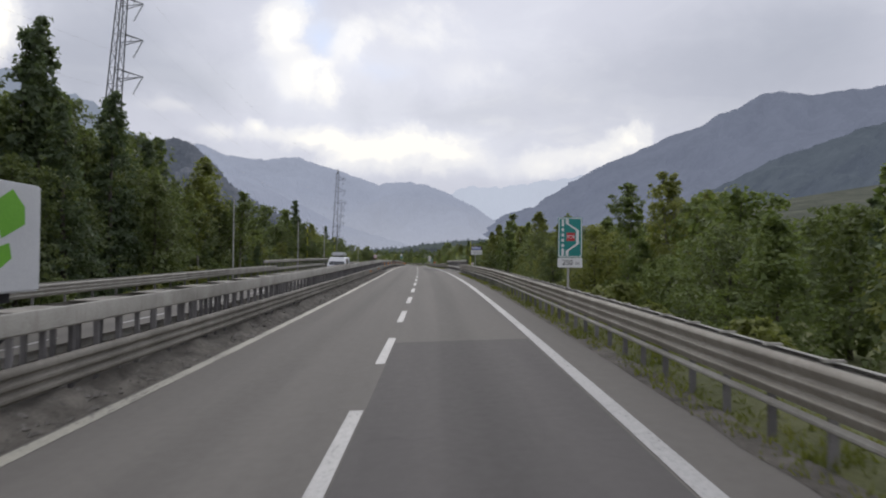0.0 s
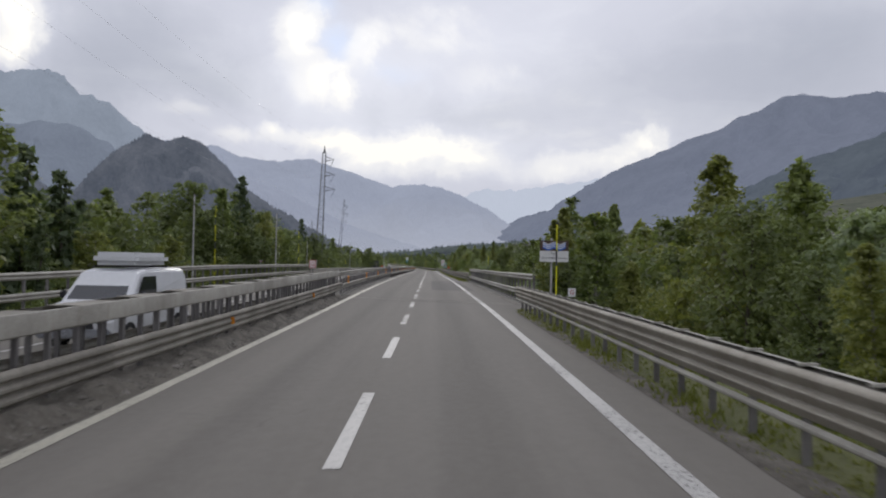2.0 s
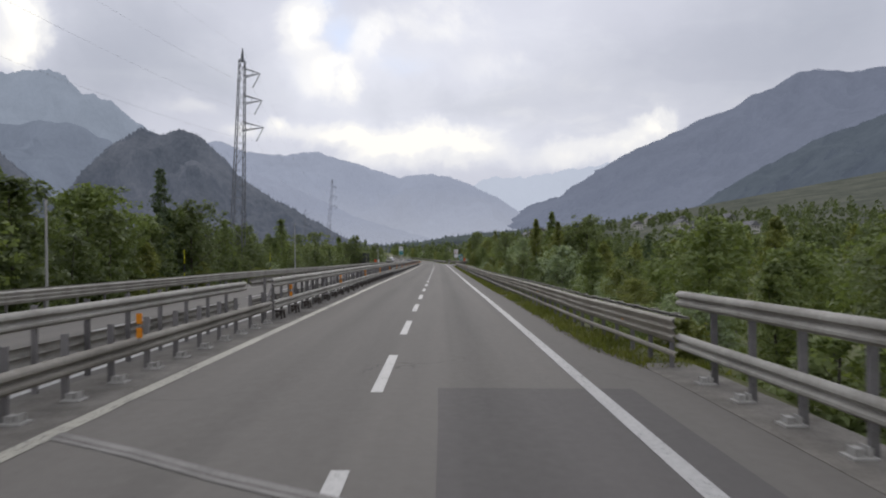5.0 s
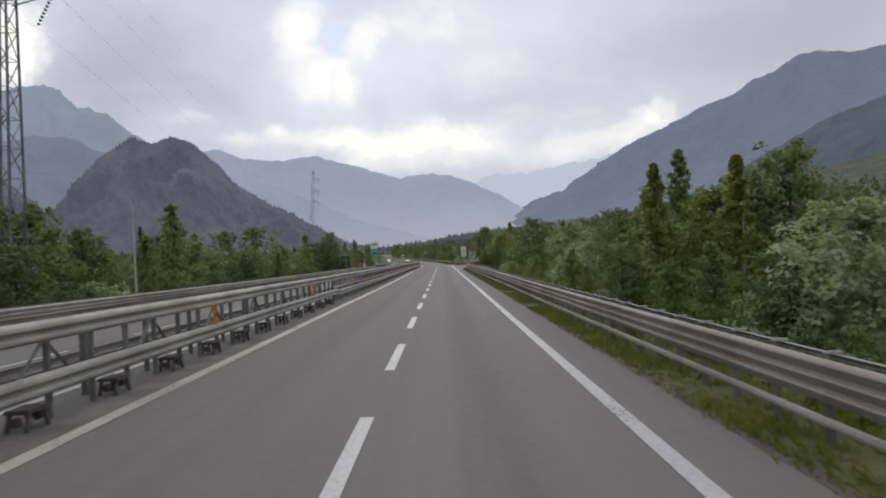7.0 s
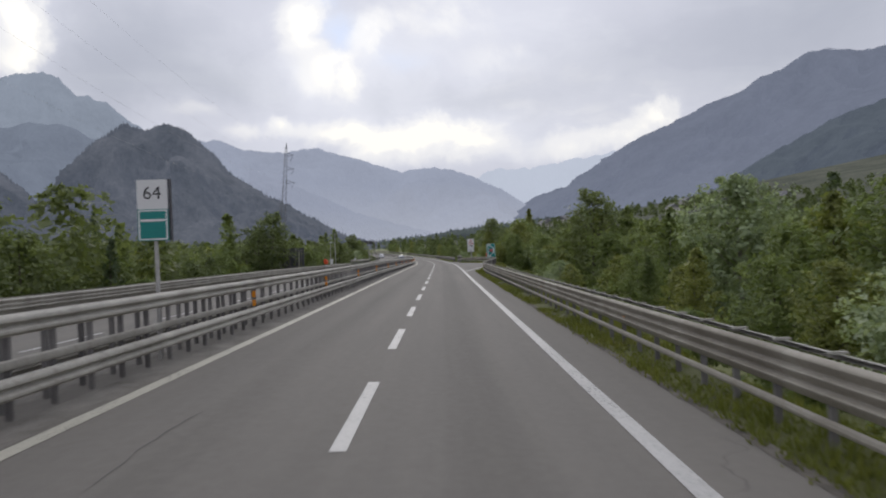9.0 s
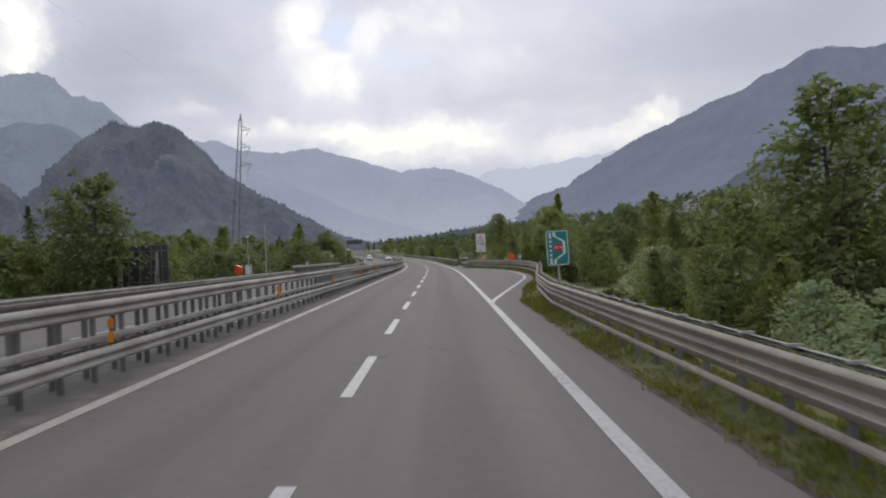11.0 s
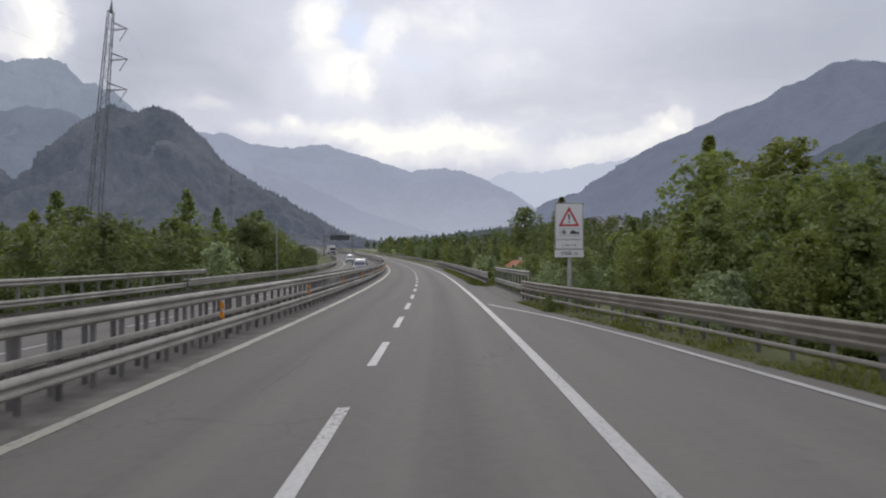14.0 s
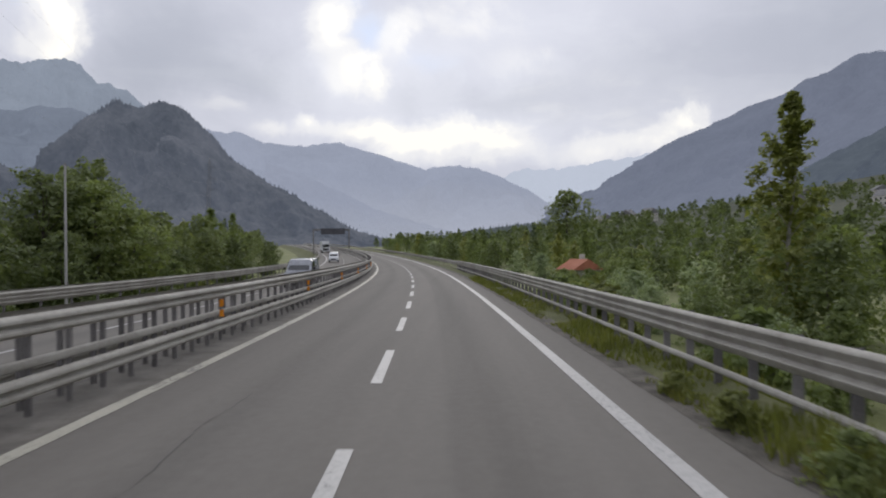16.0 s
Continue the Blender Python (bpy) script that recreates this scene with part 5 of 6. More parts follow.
# ---- pylons and lines ----
def pylon(x, y, z, height, turn, lean, label):
    t_ = thing("pylon", label, "pylon", "power line", pose(x, y, z, 0, lean, turn))
    half = lambda q: 0.86 * (1 - q) + 0.34 * q
    corner = lambda k, q: Vector(((1, -1, -1, 1)[k] * half(q), (1, 1, -1, -1)[k] * half(q), q * height))
    for k in range(4):
        part("corner_leg", rod(corner(k, 0), corner(k, 1), 0.10, 0.06, 4), M["lattice"], t_)
    n = int(height / 1.7)
    bm = bmesh.new()
    for i in range(n):
        q0, q1 = i / n, (i + 1) / n
        for k in range(4):
            a_, b_ = (k, (k + 1) % 4) if i % 2 else ((k + 1) % 4, k)
            rod(corner(a_, q0), corner(b_, q1), 0.035, 0.035, 3, bm, False)
            rod(corner(k, q1), corner((k + 1) % 4, q1), 0.03, 0.03, 3, bm, False)
    part("bracing", bm, M["lattice"], t_)
    tips = []
    for z_, reach in ((height * 0.70, 2.9), (height * 0.815, 2.6), (height * 0.93, 2.3)):
        bm = bmesh.new()
        tip = Vector((reach, 0, z_ + 0.5))
        for yy in (-0.4, 0.4):
            rod((0.3, yy, z_), tip, 0.055, 0.04, 4, bm)
            rod((0.3, yy, z_ + 1.1), tip, 0.05, 0.035, 4, bm)
        rod((1.3, -0.2, z_ + 0.2), (1.3, 0.2, z_ + 0.85), 0.03, 0.03, 3, bm)
        part("arm", bm, M["lattice"], t_)
        bm = bmesh.new()
        end = tip + Vector((-0.9, 0.0, -1.9))
        for i in range(9):
            p0 = tip.lerp(end, i / 9)
            rod(p0, tip.lerp(end, (i + 0.6) / 9), 0.11, 0.05, 8, bm)
        part("insulator", bm, M["glass_string"], t_)
        tips.append(pose(x, y, z, 0, lean, turn) @ end)
    part("peak", rod((0, 0, height - 0.2), (0, 0, height + 1.6), 0.28, 0.05, 4), M["lattice"], t_)
    tips.append(pose(x, y, z, 0, lean, turn) @ Vector((0, 0, height + 1.5)))
    return tips


LINE = [(-52, -90, 33, 2), (-31.6, 66, 33, 4), (-22.7, 187, 30, 2), (-46.3, 385, 37, 4.5), (-100, 590, 38, 2)]
ends = []
for i, (x, y, h_, lean) in enumerate(LINE):
    a_, b_ = LINE[max(0, i - 1)], LINE[min(len(LINE) - 1, i + 1)]
    turn = -math.degrees(math.atan2(b_[0] - a_[0], b_[1] - a_[1]))
    ends.append(pylon(x, y, -2.5, h_, turn, lean, "tall grey lattice pylon with three arms on one side"))
w_ = thing("power_lines", "thin power lines hanging between the pylons", "power line", m=pose(*ends[1][0]))
for i in range(len(ends) - 1):
    for a_, b_ in zip(ends[i], ends[i + 1]):
        cu = bpy.data.curves.new("wire", "CURVE")
        cu.dimensions, cu.bevel_depth, cu.bevel_resolution = "3D", 0.006, 0
        sp = cu.splines.new("POLY")
        sp.points.add(24)
        sag = (b_ - a_).length * 0.028
        for k in range(25):
            q = k / 24
            p = a_.lerp(b_, q)
            sp.points[k].co = (p.x, p.y, p.z - sag * 4 * q * (1 - q), 1)
        tmp = bpy.data.objects.new("wire", cu)
        scene.collection.objects.link(tmp)
        me = bpy.data.meshes.new_from_object(tmp.evaluated_get(bpy.context.evaluated_depsgraph_get()))
        bpy.data.objects.remove(tmp)
        me.materials.clear()
        part("wire", me, M["wire"], w_, inworld=True)


# ---- vehicles ----
def wheel(parent, x, y, r=0.33, w_=0.22):
    t_ = part("wheel", rod((x - w_ / 2, y, r), (x + w_ / 2, y, r), r, r, 20), M["tyre"], parent)
    part("rim", rod((x - w_ / 2 - 0.01, y, r), (x + w_ / 2 + 0.01, y, r), r * 0.6, r * 0.6, 14), M["steel"], t_)


def body_mesh(outline, width, taper=0.10, waist=0.95):
    """A car's body from its side view (y, z), narrowing above the waist."""
    bm = bmesh.new()
    rows_ = []
    for x in (-width / 2, -width / 2 + 0.12, width / 2 - 0.12, width / 2):
        r_ = []
        for y, z in outline:
            k = max(0.0, z - waist) * taper / 0.6
            out = abs(x) == width / 2
            r_.append(bm.verts.new((x * (1 - k), y * (0.985 if out else 1.0), z - (0.05 if out and z > waist else 0.0))))
        rows_.append(r_)
    n = len(outline)
    for a_, b_ in zip(rows_, rows_[1:]):
        for i in range(n):
            bm.faces.new((a_[i], a_[(i + 1) % n], b_[(i + 1) % n], b_[i]))
    bm.faces.new(rows_[0][::-1])
    bm.faces.new(rows_[-1])
    bmesh.ops.recalc_face_normals(bm, faces=bm.faces)
    bmesh.ops.bevel(bm, geom=[e_ for e_ in bm.edges if e_.calc_face_angle(0) > 0.6], offset=0.03, segments=2, affect="EDGES")
    return bm


def oncoming_van(s, lat, label, paint_="car_white", roofbox=True):
    """A van whose nose points to the camera's side; y runs to its tail."""
    v_ = thing("van", label, "van", "oncoming vehicles", stand(s, lat, 0))
    side = [(-2.35, 0.35), (-2.40, 0.75), (-2.20, 1.05), (-1.45, 1.18), (-0.75, 1.92), (-0.3, 2.0), (2.2, 2.0), (2.38, 1.8), (2.42, 0.45), (2.3, 0.33)]
    b_ = part("body", body_mesh(side, 1.88), M[paint_], v_)
    part("windscreen", mesh("windscreen", [(-0.74, -1.42, 1.22), (0.74, -1.42, 1.22), (0.66, -0.80, 1.86), (-0.66, -0.80, 1.86)], [(0, 1, 2, 3)]), M["window"], b_)
    for x in (-1, 1):
        part("side_window", mesh("side_window", [(x * 0.915, -1.05, 1.28), (x * 0.915, 0.1, 1.28), (x * 0.86, 0.1, 1.80), (x * 0.86, -0.65, 1.80)], [(0, 1, 2, 3)]), M["window"], b_)
        part("headlamp", box(0.36, 0.10, 0.20, (x * 0.66, -2.30, 0.86), 0.03), M["lamp_glass"], b_)
        part("mirror", box(0.18, 0.12, 0.22, (x * 1.04, -1.05, 1.32), 0.04), M["black"], b_)
        for y in (-1.5, 1.5):
            wheel(v_, x * 0.84, y)
    part("grille", box(1.0, 0.06, 0.22, (0, -2.37, 0.66), 0.02), M["black"], b_)
    part("bumper", box(1.8, 0.16, 0.24, (0, -2.36, 0.44), 0.05), M["car_grey"], b_)
    if roofbox:
        bm = box(1.25, 2.1, 0.36, (0, 0.5, 2.28), 0.12)
        part("roof_box", bm, M["car_white"], v_, "white roof box")
        for y in (-0.1, 1.1):
            part("roof_bar", box(1.5, 0.06, 0.05, (0, y, 2.06)), M["black"], v_)


oncoming_van(61, -7.7, "white van with a roof box on the far carriageway")
oncoming_van(392, -8.0, "pale van on the far carriageway", "car_grey", False)
oncoming_van(470, -11.3, "white van far along the other carriageway", "car_white", False)

t_ = thing("lorry", "white box lorry with a green decal on the far carriageway", "lorry", "oncoming vehicles", stand(17.4, -11.1, 0))
part("box_body", box(2.5, 13.0, 2.9, (0, -6.5, 2.75), 0.05), M["tarp"], t_)
part("chassis", box(1.1, 12.6, 0.3, (0, -6.5, 1.12)), M["black"], t_)
part("side_guard", box(0.06, 5.0, 0.5, (1.2, -6.0, 0.8)), M["steel"], t_)
part("side_guard", box(0.06, 5.0, 0.5, (-1.2, -6.0, 0.8)), M["steel"], t_)
part("rear_bumper", box(2.4, 0.12, 0.16, (0, -0.1, 0.62)), M["steel"], t_)
for x in (-1, 1):
    for y in (-1.6, -2.9, -4.2):
        wheel(t_, x * 1.02, y, 0.50, 0.34)
bm = bmesh.new()
for pts in ([(-1.6, 2.7), (-0.7, 3.1), (-0.7, 3.55), (-1.2, 4.0), (-1.9, 3.6)], [(-2.2, 1.6), (-1.2, 2.2), (-1.3, 2.6), (-2.4, 2.3)]):
    f_ = [bm.verts.new((1.256, y, z)) for y, z in pts]
    bm.faces.new(f_)
part("decal", bm, M["logo_green"], t_)
t_ = thing("lorry", "white lorry far along the other carriageway", "lorry", "oncoming vehicles", stand(560, -11.0, 0))
part("cab", box(2.4, 2.2, 2.7, (0, -1.1, 1.75), 0.12), M["car_white"], t_)
part("windscreen", box(2.1, 0.05, 0.9, (0, -2.22, 2.3), 0.02), M["window"], t_)
part("grille", box(1.9, 0.05, 0.7, (0, -2.22, 1.1), 0.02), M["black"], t_)
part("box_body", box(2.5, 9.5, 2.8, (0, 5.0, 2.5), 0.05), M["tarp"], t_)
for x in (-1, 1):
    for y in (-1.2, 3.0, 7.5):
        wheel(t_, x * 1.02, y, 0.5, 0.3)


# ---- houses on the slope ----
def house(s, lat, w_, d_, h_, turn, roof, label):
    p = P(s, lat, 0)
    z = p.z + ground_z(s, lat) - 0.3
    t_ = thing("house", label, "house", "village houses", pose(p.x, p.y, z, 0, 0, turn))
    part("wall", box(w_, d_, h_, (0, 0, h_ / 2)), M["plaster"], t_)
    o = 0.5
    r_ = w_ * 0.34
    verts = [(-w_ / 2 - o, -d_ / 2 - o, h_ - 0.15), (w_ / 2 + o, -d_ / 2 - o, h_ - 0.15), (w_ / 2 + o, d_ / 2 + o, h_ - 0.15), (-w_ / 2 - o, d_ / 2 + o, h_ - 0.15), (0, -d_ / 2 - o, h_ + r_), (0, d_ / 2 + o, h_ + r_)]
    part("roof", mesh("roof", verts, [(0, 4, 5, 3), (1, 2, 5, 4), (0, 1, 4), (3, 5, 2), (0, 3, 2, 1)]), M[roof], t_)
    part("chimney", box(0.6, 0.6, 1.6, (w_ * 0.2, d_ * 0.15, h_ + r_ * 0.9)), M["plaster"], t_)
    for fl in range(int(h_ // 2.7)):
        for k in range(3):
            x = (k - 1) * w_ * 0.3
            part("window", box(1.0, 0.12, 1.3, (x, -d_ / 2 - 0.02, 1.5 + fl * 2.7)), M["window"], t_)
            part("window", box(0.12, 1.0, 1.3, (-w_ / 2 - 0.02, (k - 1) * d_ * 0.3, 1.5 + fl * 2.7)), M["window"], t_)


house(436, 26, 4.2, 4.2, 2.6, 20, "roof_tile", "small building with an orange tiled roof among trees")
for s, lat, w_, d_, h_, turn in ((610, 300, 11, 9, 6.0, 20), (628, 318, 9, 9, 5.6, -15), (590, 335, 12, 8, 5.6, 35), (655, 285, 10, 8, 6.2, 5), (560, 262, 10, 9, 5.6, -30), (700, 340, 13, 9, 7.0, 12), (480, 235, 9, 8, 5.6, 25)):
    house(s, lat, w_, d_, h_, turn, "roof_grey", "pale village house among meadows on the slope")
rng = random.Random(12)
for k in range(5):
    house(rng.uniform(770, 850), rng.uniform(190, 270), rng.uniform(9, 14), rng.uniform(8, 11), rng.uniform(5.6, 8.4), rng.uniform(-40, 40), "roof_grey", "pale village house on the slope")


# ---- trees ----
def leaf_quads(pts, size, rnd, out=None, three=False):
    """Small bent leaf sprays at the given points; out: which way each one faces, more or less; three: plain triangles."""
    n = len(pts)
    nrm = rnd.normal(size=(n, 3)) * 0.62
    if out is not None:
        nrm = nrm + out
    nrm[:, 2] += 0.62
    nrm /= np.linalg.norm(nrm, axis=1)[:, None]
    t_ = np.cross(nrm, rnd.normal(size=(n, 3)))
    t_ /= np.linalg.norm(t_, axis=1)[:, None]
    b_ = np.cross(nrm, t_)
    sz = (size * rnd.uniform(0.55, 1.35, n))[:, None]
    if three:
        v = np.stack([pts - t_ * sz * 1.1 - b_ * sz * 0.45, pts + t_ * sz * 1.1 - b_ * sz * 0.45, pts + b_ * sz * 0.95], 1).reshape(-1, 3)
        return v, np.arange(3 * n).reshape(-1, 3)
    v = np.stack([pts - t_ * sz, pts - b_ * sz * 0.55 + nrm * sz * 0.12, pts + t_ * sz, pts + b_ * sz * 0.55 + nrm * sz * 0.12], 1).reshape(-1, 3)
    f = np.arange(4 * n).reshape(-1, 4)
    return v, f


def envelope(kind, u):
    """Half width of a crown at the height u, of its greatest half width."""
    if kind == "poplar":
        return math.sin(math.pi * min(1, 0.16 + 0.84 * u)) ** 0.6 * (1.15 - 0.45 * u)
    if kind == "alder":
        return (0.85 + 0.7 * u if u < 0.3 else 1.18 * (1 - u) ** 0.53)
    if kind == "bush":
        return math.sqrt(max(0.02, 1 - u ** 2.2))
    return math.sqrt(max(0.02, 1 - ((u - 0.46) / 0.56) ** 2))


def crown_points(kind, height, width, count, rnd):
    """Where the leaves hang: tufts at the ends of many twigs that rise and spread from the stem."""
    low = {"broad": 0.08, "poplar": 0.05, "alder": 0.06, "bush": 0.0, "birch": 0.40}[kind]
    twigs = {"broad": 200, "poplar": 210, "alder": 200, "bush": 70, "birch": 90}[kind]
    side = rnd.uniform(0.7, 1.25, 9)
    pts, outs, tips, grow = [], [], [], []
    each = max(4, count // twigs)
    for k in range(twigs):
        u = low + (1 - low) * rnd.uniform(0, 1) ** 0.85
        ang = rnd.uniform(0, 2 * math.pi)
        lob = np.interp(ang / (2 * math.pi) * 8, range(9), np.append(side[:8], side[0])) * (0.85 + 0.3 * math.sin(u * 7 + ang * 2 + side[8] * 20))
        rad = width * 0.5 * envelope(kind, u) * lob * rnd.uniform(0.15, 1.0) ** 0.45
        tip = np.array([rad * math.cos(ang), rad * math.sin(ang), u * height])
        root = np.array([0, 0, max(0.05 * height, u * height - rad * rnd.uniform(0.6, 1.3) - 0.02 * height)])
        n = int(each * rnd.uniform(0.6, 1.4)) + 2
        n1 = int(n * 0.76)
        tuft = width * rnd.uniform(0.05, 0.10) * (0.62 if u > 0.9 else 1.0)
        d = rnd.normal(size=(n1, 3))
        d /= np.linalg.norm(d, axis=1)[:, None]
        a_ = tip + d * (rnd.uniform(0, 1, n1) ** 0.4 * tuft)[:, None] * np.array([1.1, 1.1, 0.72])
        n2 = n - n1
        q = rnd.uniform(0.2, 0.9, n2)
        b_ = root + (tip - root) * q[:, None] + rnd.normal(size=(n2, 3)) * tuft * 0.5
        pts += [a_, b_]
        axis = tip - np.array([0, 0, height * 0.35])
        axis = axis / (np.linalg.norm(axis) + 1e-6)
        outs += [d * 0.75 + axis * 0.45, np.tile(axis * 0.8, (n2, 1))]
        grow += [np.ones(n1), np.full(n2, 1.6)]
        tips.append((root, tip))
    return np.concatenate(pts), np.concatenate(outs), tips, np.concatenate(grow)


def tree_kind(kind, height, width, count, size, leaf, bark, seed, limbs=True):
    rnd = np.random.default_rng(seed)
    r_ = random.Random(seed)
    tips = []
    if kind == "conifer":
        pts = []
        tiers = int(height / 0.42)
        for i in range(tiers):
            u = 0.04 + 0.96 * i / tiers
            rad = width * 0.5 * (1 - u) ** 0.8 + 0.10
            arms = max(4, int(11 * (1 - u) + 3))
            for k in range(arms):
                a_ = r_.uniform(0, 2 * math.pi)
                ln = rad * r_.uniform(0.65, 1.2)
                m_ = max(2, int(count / (tiers * arms) * (0.4 + 1.2 * (1 - u))))
                q = rnd.uniform(0.12, 1, m_) ** 0.7 * ln
                pts.append(np.stack([np.cos(a_) * q + rnd.normal(size=m_) * 0.12, np.sin(a_) * q + rnd.normal(size=m_) * 0.12, u * height - q * 0.34 + rnd.normal(size=m_) * 0.12], 1))
        pts = np.concatenate(pts)
        out = pts * np.array([1, 1, 0])
        out = out / (np.linalg.norm(out, axis=1)[:, None] + 0.1) * 0.7
    else:
        pts, out, tips, grow = crown_points(kind, height, width, count, rnd)
        size = size * grow
    pts[:, 2] = np.maximum(pts[:, 2], 0.1)
    v, f = leaf_quads(pts, size, rnd, out, True)
    crown = mesh("crown", v.tolist(), f.tolist(), M[leaf])
    base_r = 0.030 * height ** 0.75 * (0.7 if kind in ("alder", "poplar") else 1.0)
    lean = (r_.uniform(-0.04, 0.04), r_.uniform(-0.04, 0.04))
    verts, faces, steps, seg = [], [], 7, 7
    for i in range(steps + 1):
        q = i / steps
        cx_, cy_ = lean[0] * height * q * q + r_.uniform(-1, 1) * 0.006 * height * (i > 0), lean[1] * height * q * q + r_.uniform(-1, 1) * 0.006 * height * (i > 0)
        for k in range(seg):
            a_ = 2 * math.pi * k / seg
            rr_ = (base_r * (1 - 0.9 * q) + 0.012) * (1.35 if i == 0 else 1.0)
            verts.append((cx_ + rr_ * math.cos(a_), cy_ + rr_ * math.sin(a_), -0.6 + (height * 0.93 + 0.6) * q))
    faces = [(i * seg + k, i * seg + (k + 1) % seg, (i + 1) * seg + (k + 1) % seg, (i + 1) * seg + k) for i in range(steps) for k in range(seg)]
    trunk = mesh("trunk", verts, faces, M[bark], True)
    boughs = None
    if limbs and tips:
        bm = bmesh.new()
        for root, tip in tips[:26]:
            rod(root, root + (tip - root) * 0.85, base_r * 0.22, 0.012, 4, bm, False)
        boughs = bpy.data.meshes.new("limbs")
        bm.to_mesh(boughs)
        bm.free()
        boughs.materials.append(M[bark])
    return trunk, crown, boughs


NEAR = {
    "green": [tree_kind("broad", 7.6, 6.4, 6800, 0.098, "leaf_green", "bark", 1), tree_kind("alder", 8.4, 6.2, 6800, 0.098, "leaf_green", "bark", 2)],
    "olive": [tree_kind("broad", 7.8, 6.6, 6800, 0.098, "leaf_olive", "bark", 3), tree_kind("alder", 9.2, 5.0, 6800, 0.098, "leaf_olive", "bark_pale", 4)],
    "poplar": [tree_kind("poplar", 10.0, 3.6, 6800, 0.098, "leaf_green", "bark_pale", 5), tree_kind("alder", 10.2, 3.3, 6000, 0.098, "leaf_olive", "bark_pale", 6)],
    "birch": [tree_kind("birch", 10.0, 4.0, 4200, 0.098, "leaf_green", "bark_pale", 31), tree_kind("birch", 9.4, 3.6, 4000, 0.098, "leaf_olive", "bark_pale", 32)],
    "silver": [tree_kind("broad", 6.5, 6.0, 6800, 0.098, "leaf_silver", "bark_pale", 7)],
    "dark": [tree_kind("broad", 8.2, 6.6, 6800, 0.098, "leaf_deep", "bark", 18)],
    "conifer": [tree_kind("conifer", 13, 5.4, 7500, 0.125, "needle", "bark", 33), tree_kind("conifer", 11, 4.6, 7000, 0.125, "needle", "bark", 34)],
    "bush": [tree_kind("bush", 2.2, 3.4, 1900, 0.09, "leaf_green", "bark", 8), tree_kind("bush", 1.9, 3.0, 1800, 0.09, "leaf_olive", "bark", 9)],
}
FAR = {
    "green": [tree_kind("broad", 8.6, 7.6, 2700, 0.165, "leaf_green", "bark", 11, False), tree_kind("alder", 9.5, 7.2, 2700, 0.165, "leaf_olive", "bark", 12, False), tree_kind("broad", 8.4, 7.8, 2700, 0.165, "leaf_green", "bark", 17, False)],
    "dark": [tree_kind("broad", 8.8, 7.8, 2700, 0.165, "leaf_deep", "bark", 19, False), tree_kind("broad", 9.6, 8.4, 2700, 0.165, "leaf_deep", "bark", 20, False), tree_kind("broad", 8.0, 7.0, 2700, 0.165, "leaf_deep", "bark", 21, False)],
    "poplar": [tree_kind("alder", 11.5, 5.4, 2700, 0.165, "leaf_green", "bark_pale", 13, False)],
    "conifer": [tree_kind("conifer", 14, 5.8, 3400, 0.21, "needle", "bark", 14, False), tree_kind("conifer", 12, 5.2, 3200, 0.21, "needle", "bark", 15, False)],
    "silver": [tree_kind("broad", 7, 6.4, 2700, 0.165, "leaf_silver", "bark_pale", 16, False)],
}
TREE_LABELS = {"green": "leafy green broadleaf tree beside the motorway", "olive": "yellowish green broadleaf tree beside the motorway", "poplar": "slender tall poplar beside the motorway",
               "silver": "silvery willow beside the motorway", "dark": "deep green broadleaf tree beside the motorway", "birch": "thin pale-stemmed birch with a sparse high crown", "bush": "low green shrub on the verge", "conifer": "dark spruce in the roadside wood"}


def plant(kind, pool, s, lat, scale, r_):
    p = P(s, lat, 0)
    z = p.z + ground_z(s, lat)
    trunk, crown, boughs = r_.choice(pool[kind])
    sc = scale * r_.uniform(0.9, 1.1)
    m = pose(p.x, p.y, z - 0.1, r_.uniform(-3, 3), r_.uniform(-3, 3), r_.uniform(0, 360)) @ Matrix.Diagonal((sc, sc, sc * r_.uniform(0.92, 1.1), 1))
    name = {"bush": "shrub", "conifer": "spruce", "poplar": "poplar", "silver": "willow", "birch": "birch"}.get(kind, "tree")
    t_ = thing(name, TREE_LABELS[kind], "shrub" if kind == "bush" else "tree", "roadside shrubs" if kind == "bush" else "roadside trees", m)
    part("trunk", trunk, None, t_)
    part("crown", crown, None, t_)
    if boughs:
        tagged(part("bough", boughs, None, t_), kind="stuff")


HEIGHT = {"green": 8.0, "olive": 8.5, "poplar": 10.1, "birch": 9.7, "silver": 6.5, "dark": 8.2, "conifer": 12.0}


def plant_at(kind, x, y, top, r_, pool=None):
    """A tree at a place of the plan whose crown ends at the height top."""
    s = y
    for _ in range(4):
        p = P(s, 0)
        s += (y - p.y - (x - p.x) * math.tan(heading(s))) * math.cos(heading(s))
    lat = (x - P(s, 0).x) / max(0.5, math.cos(heading(s)))
    base = P(s, lat).z + ground_z(s, lat)
    plant(kind, pool or NEAR, s, lat, 1.04 * (top - base) / HEIGHT[kind], r_)


DEEP = {}


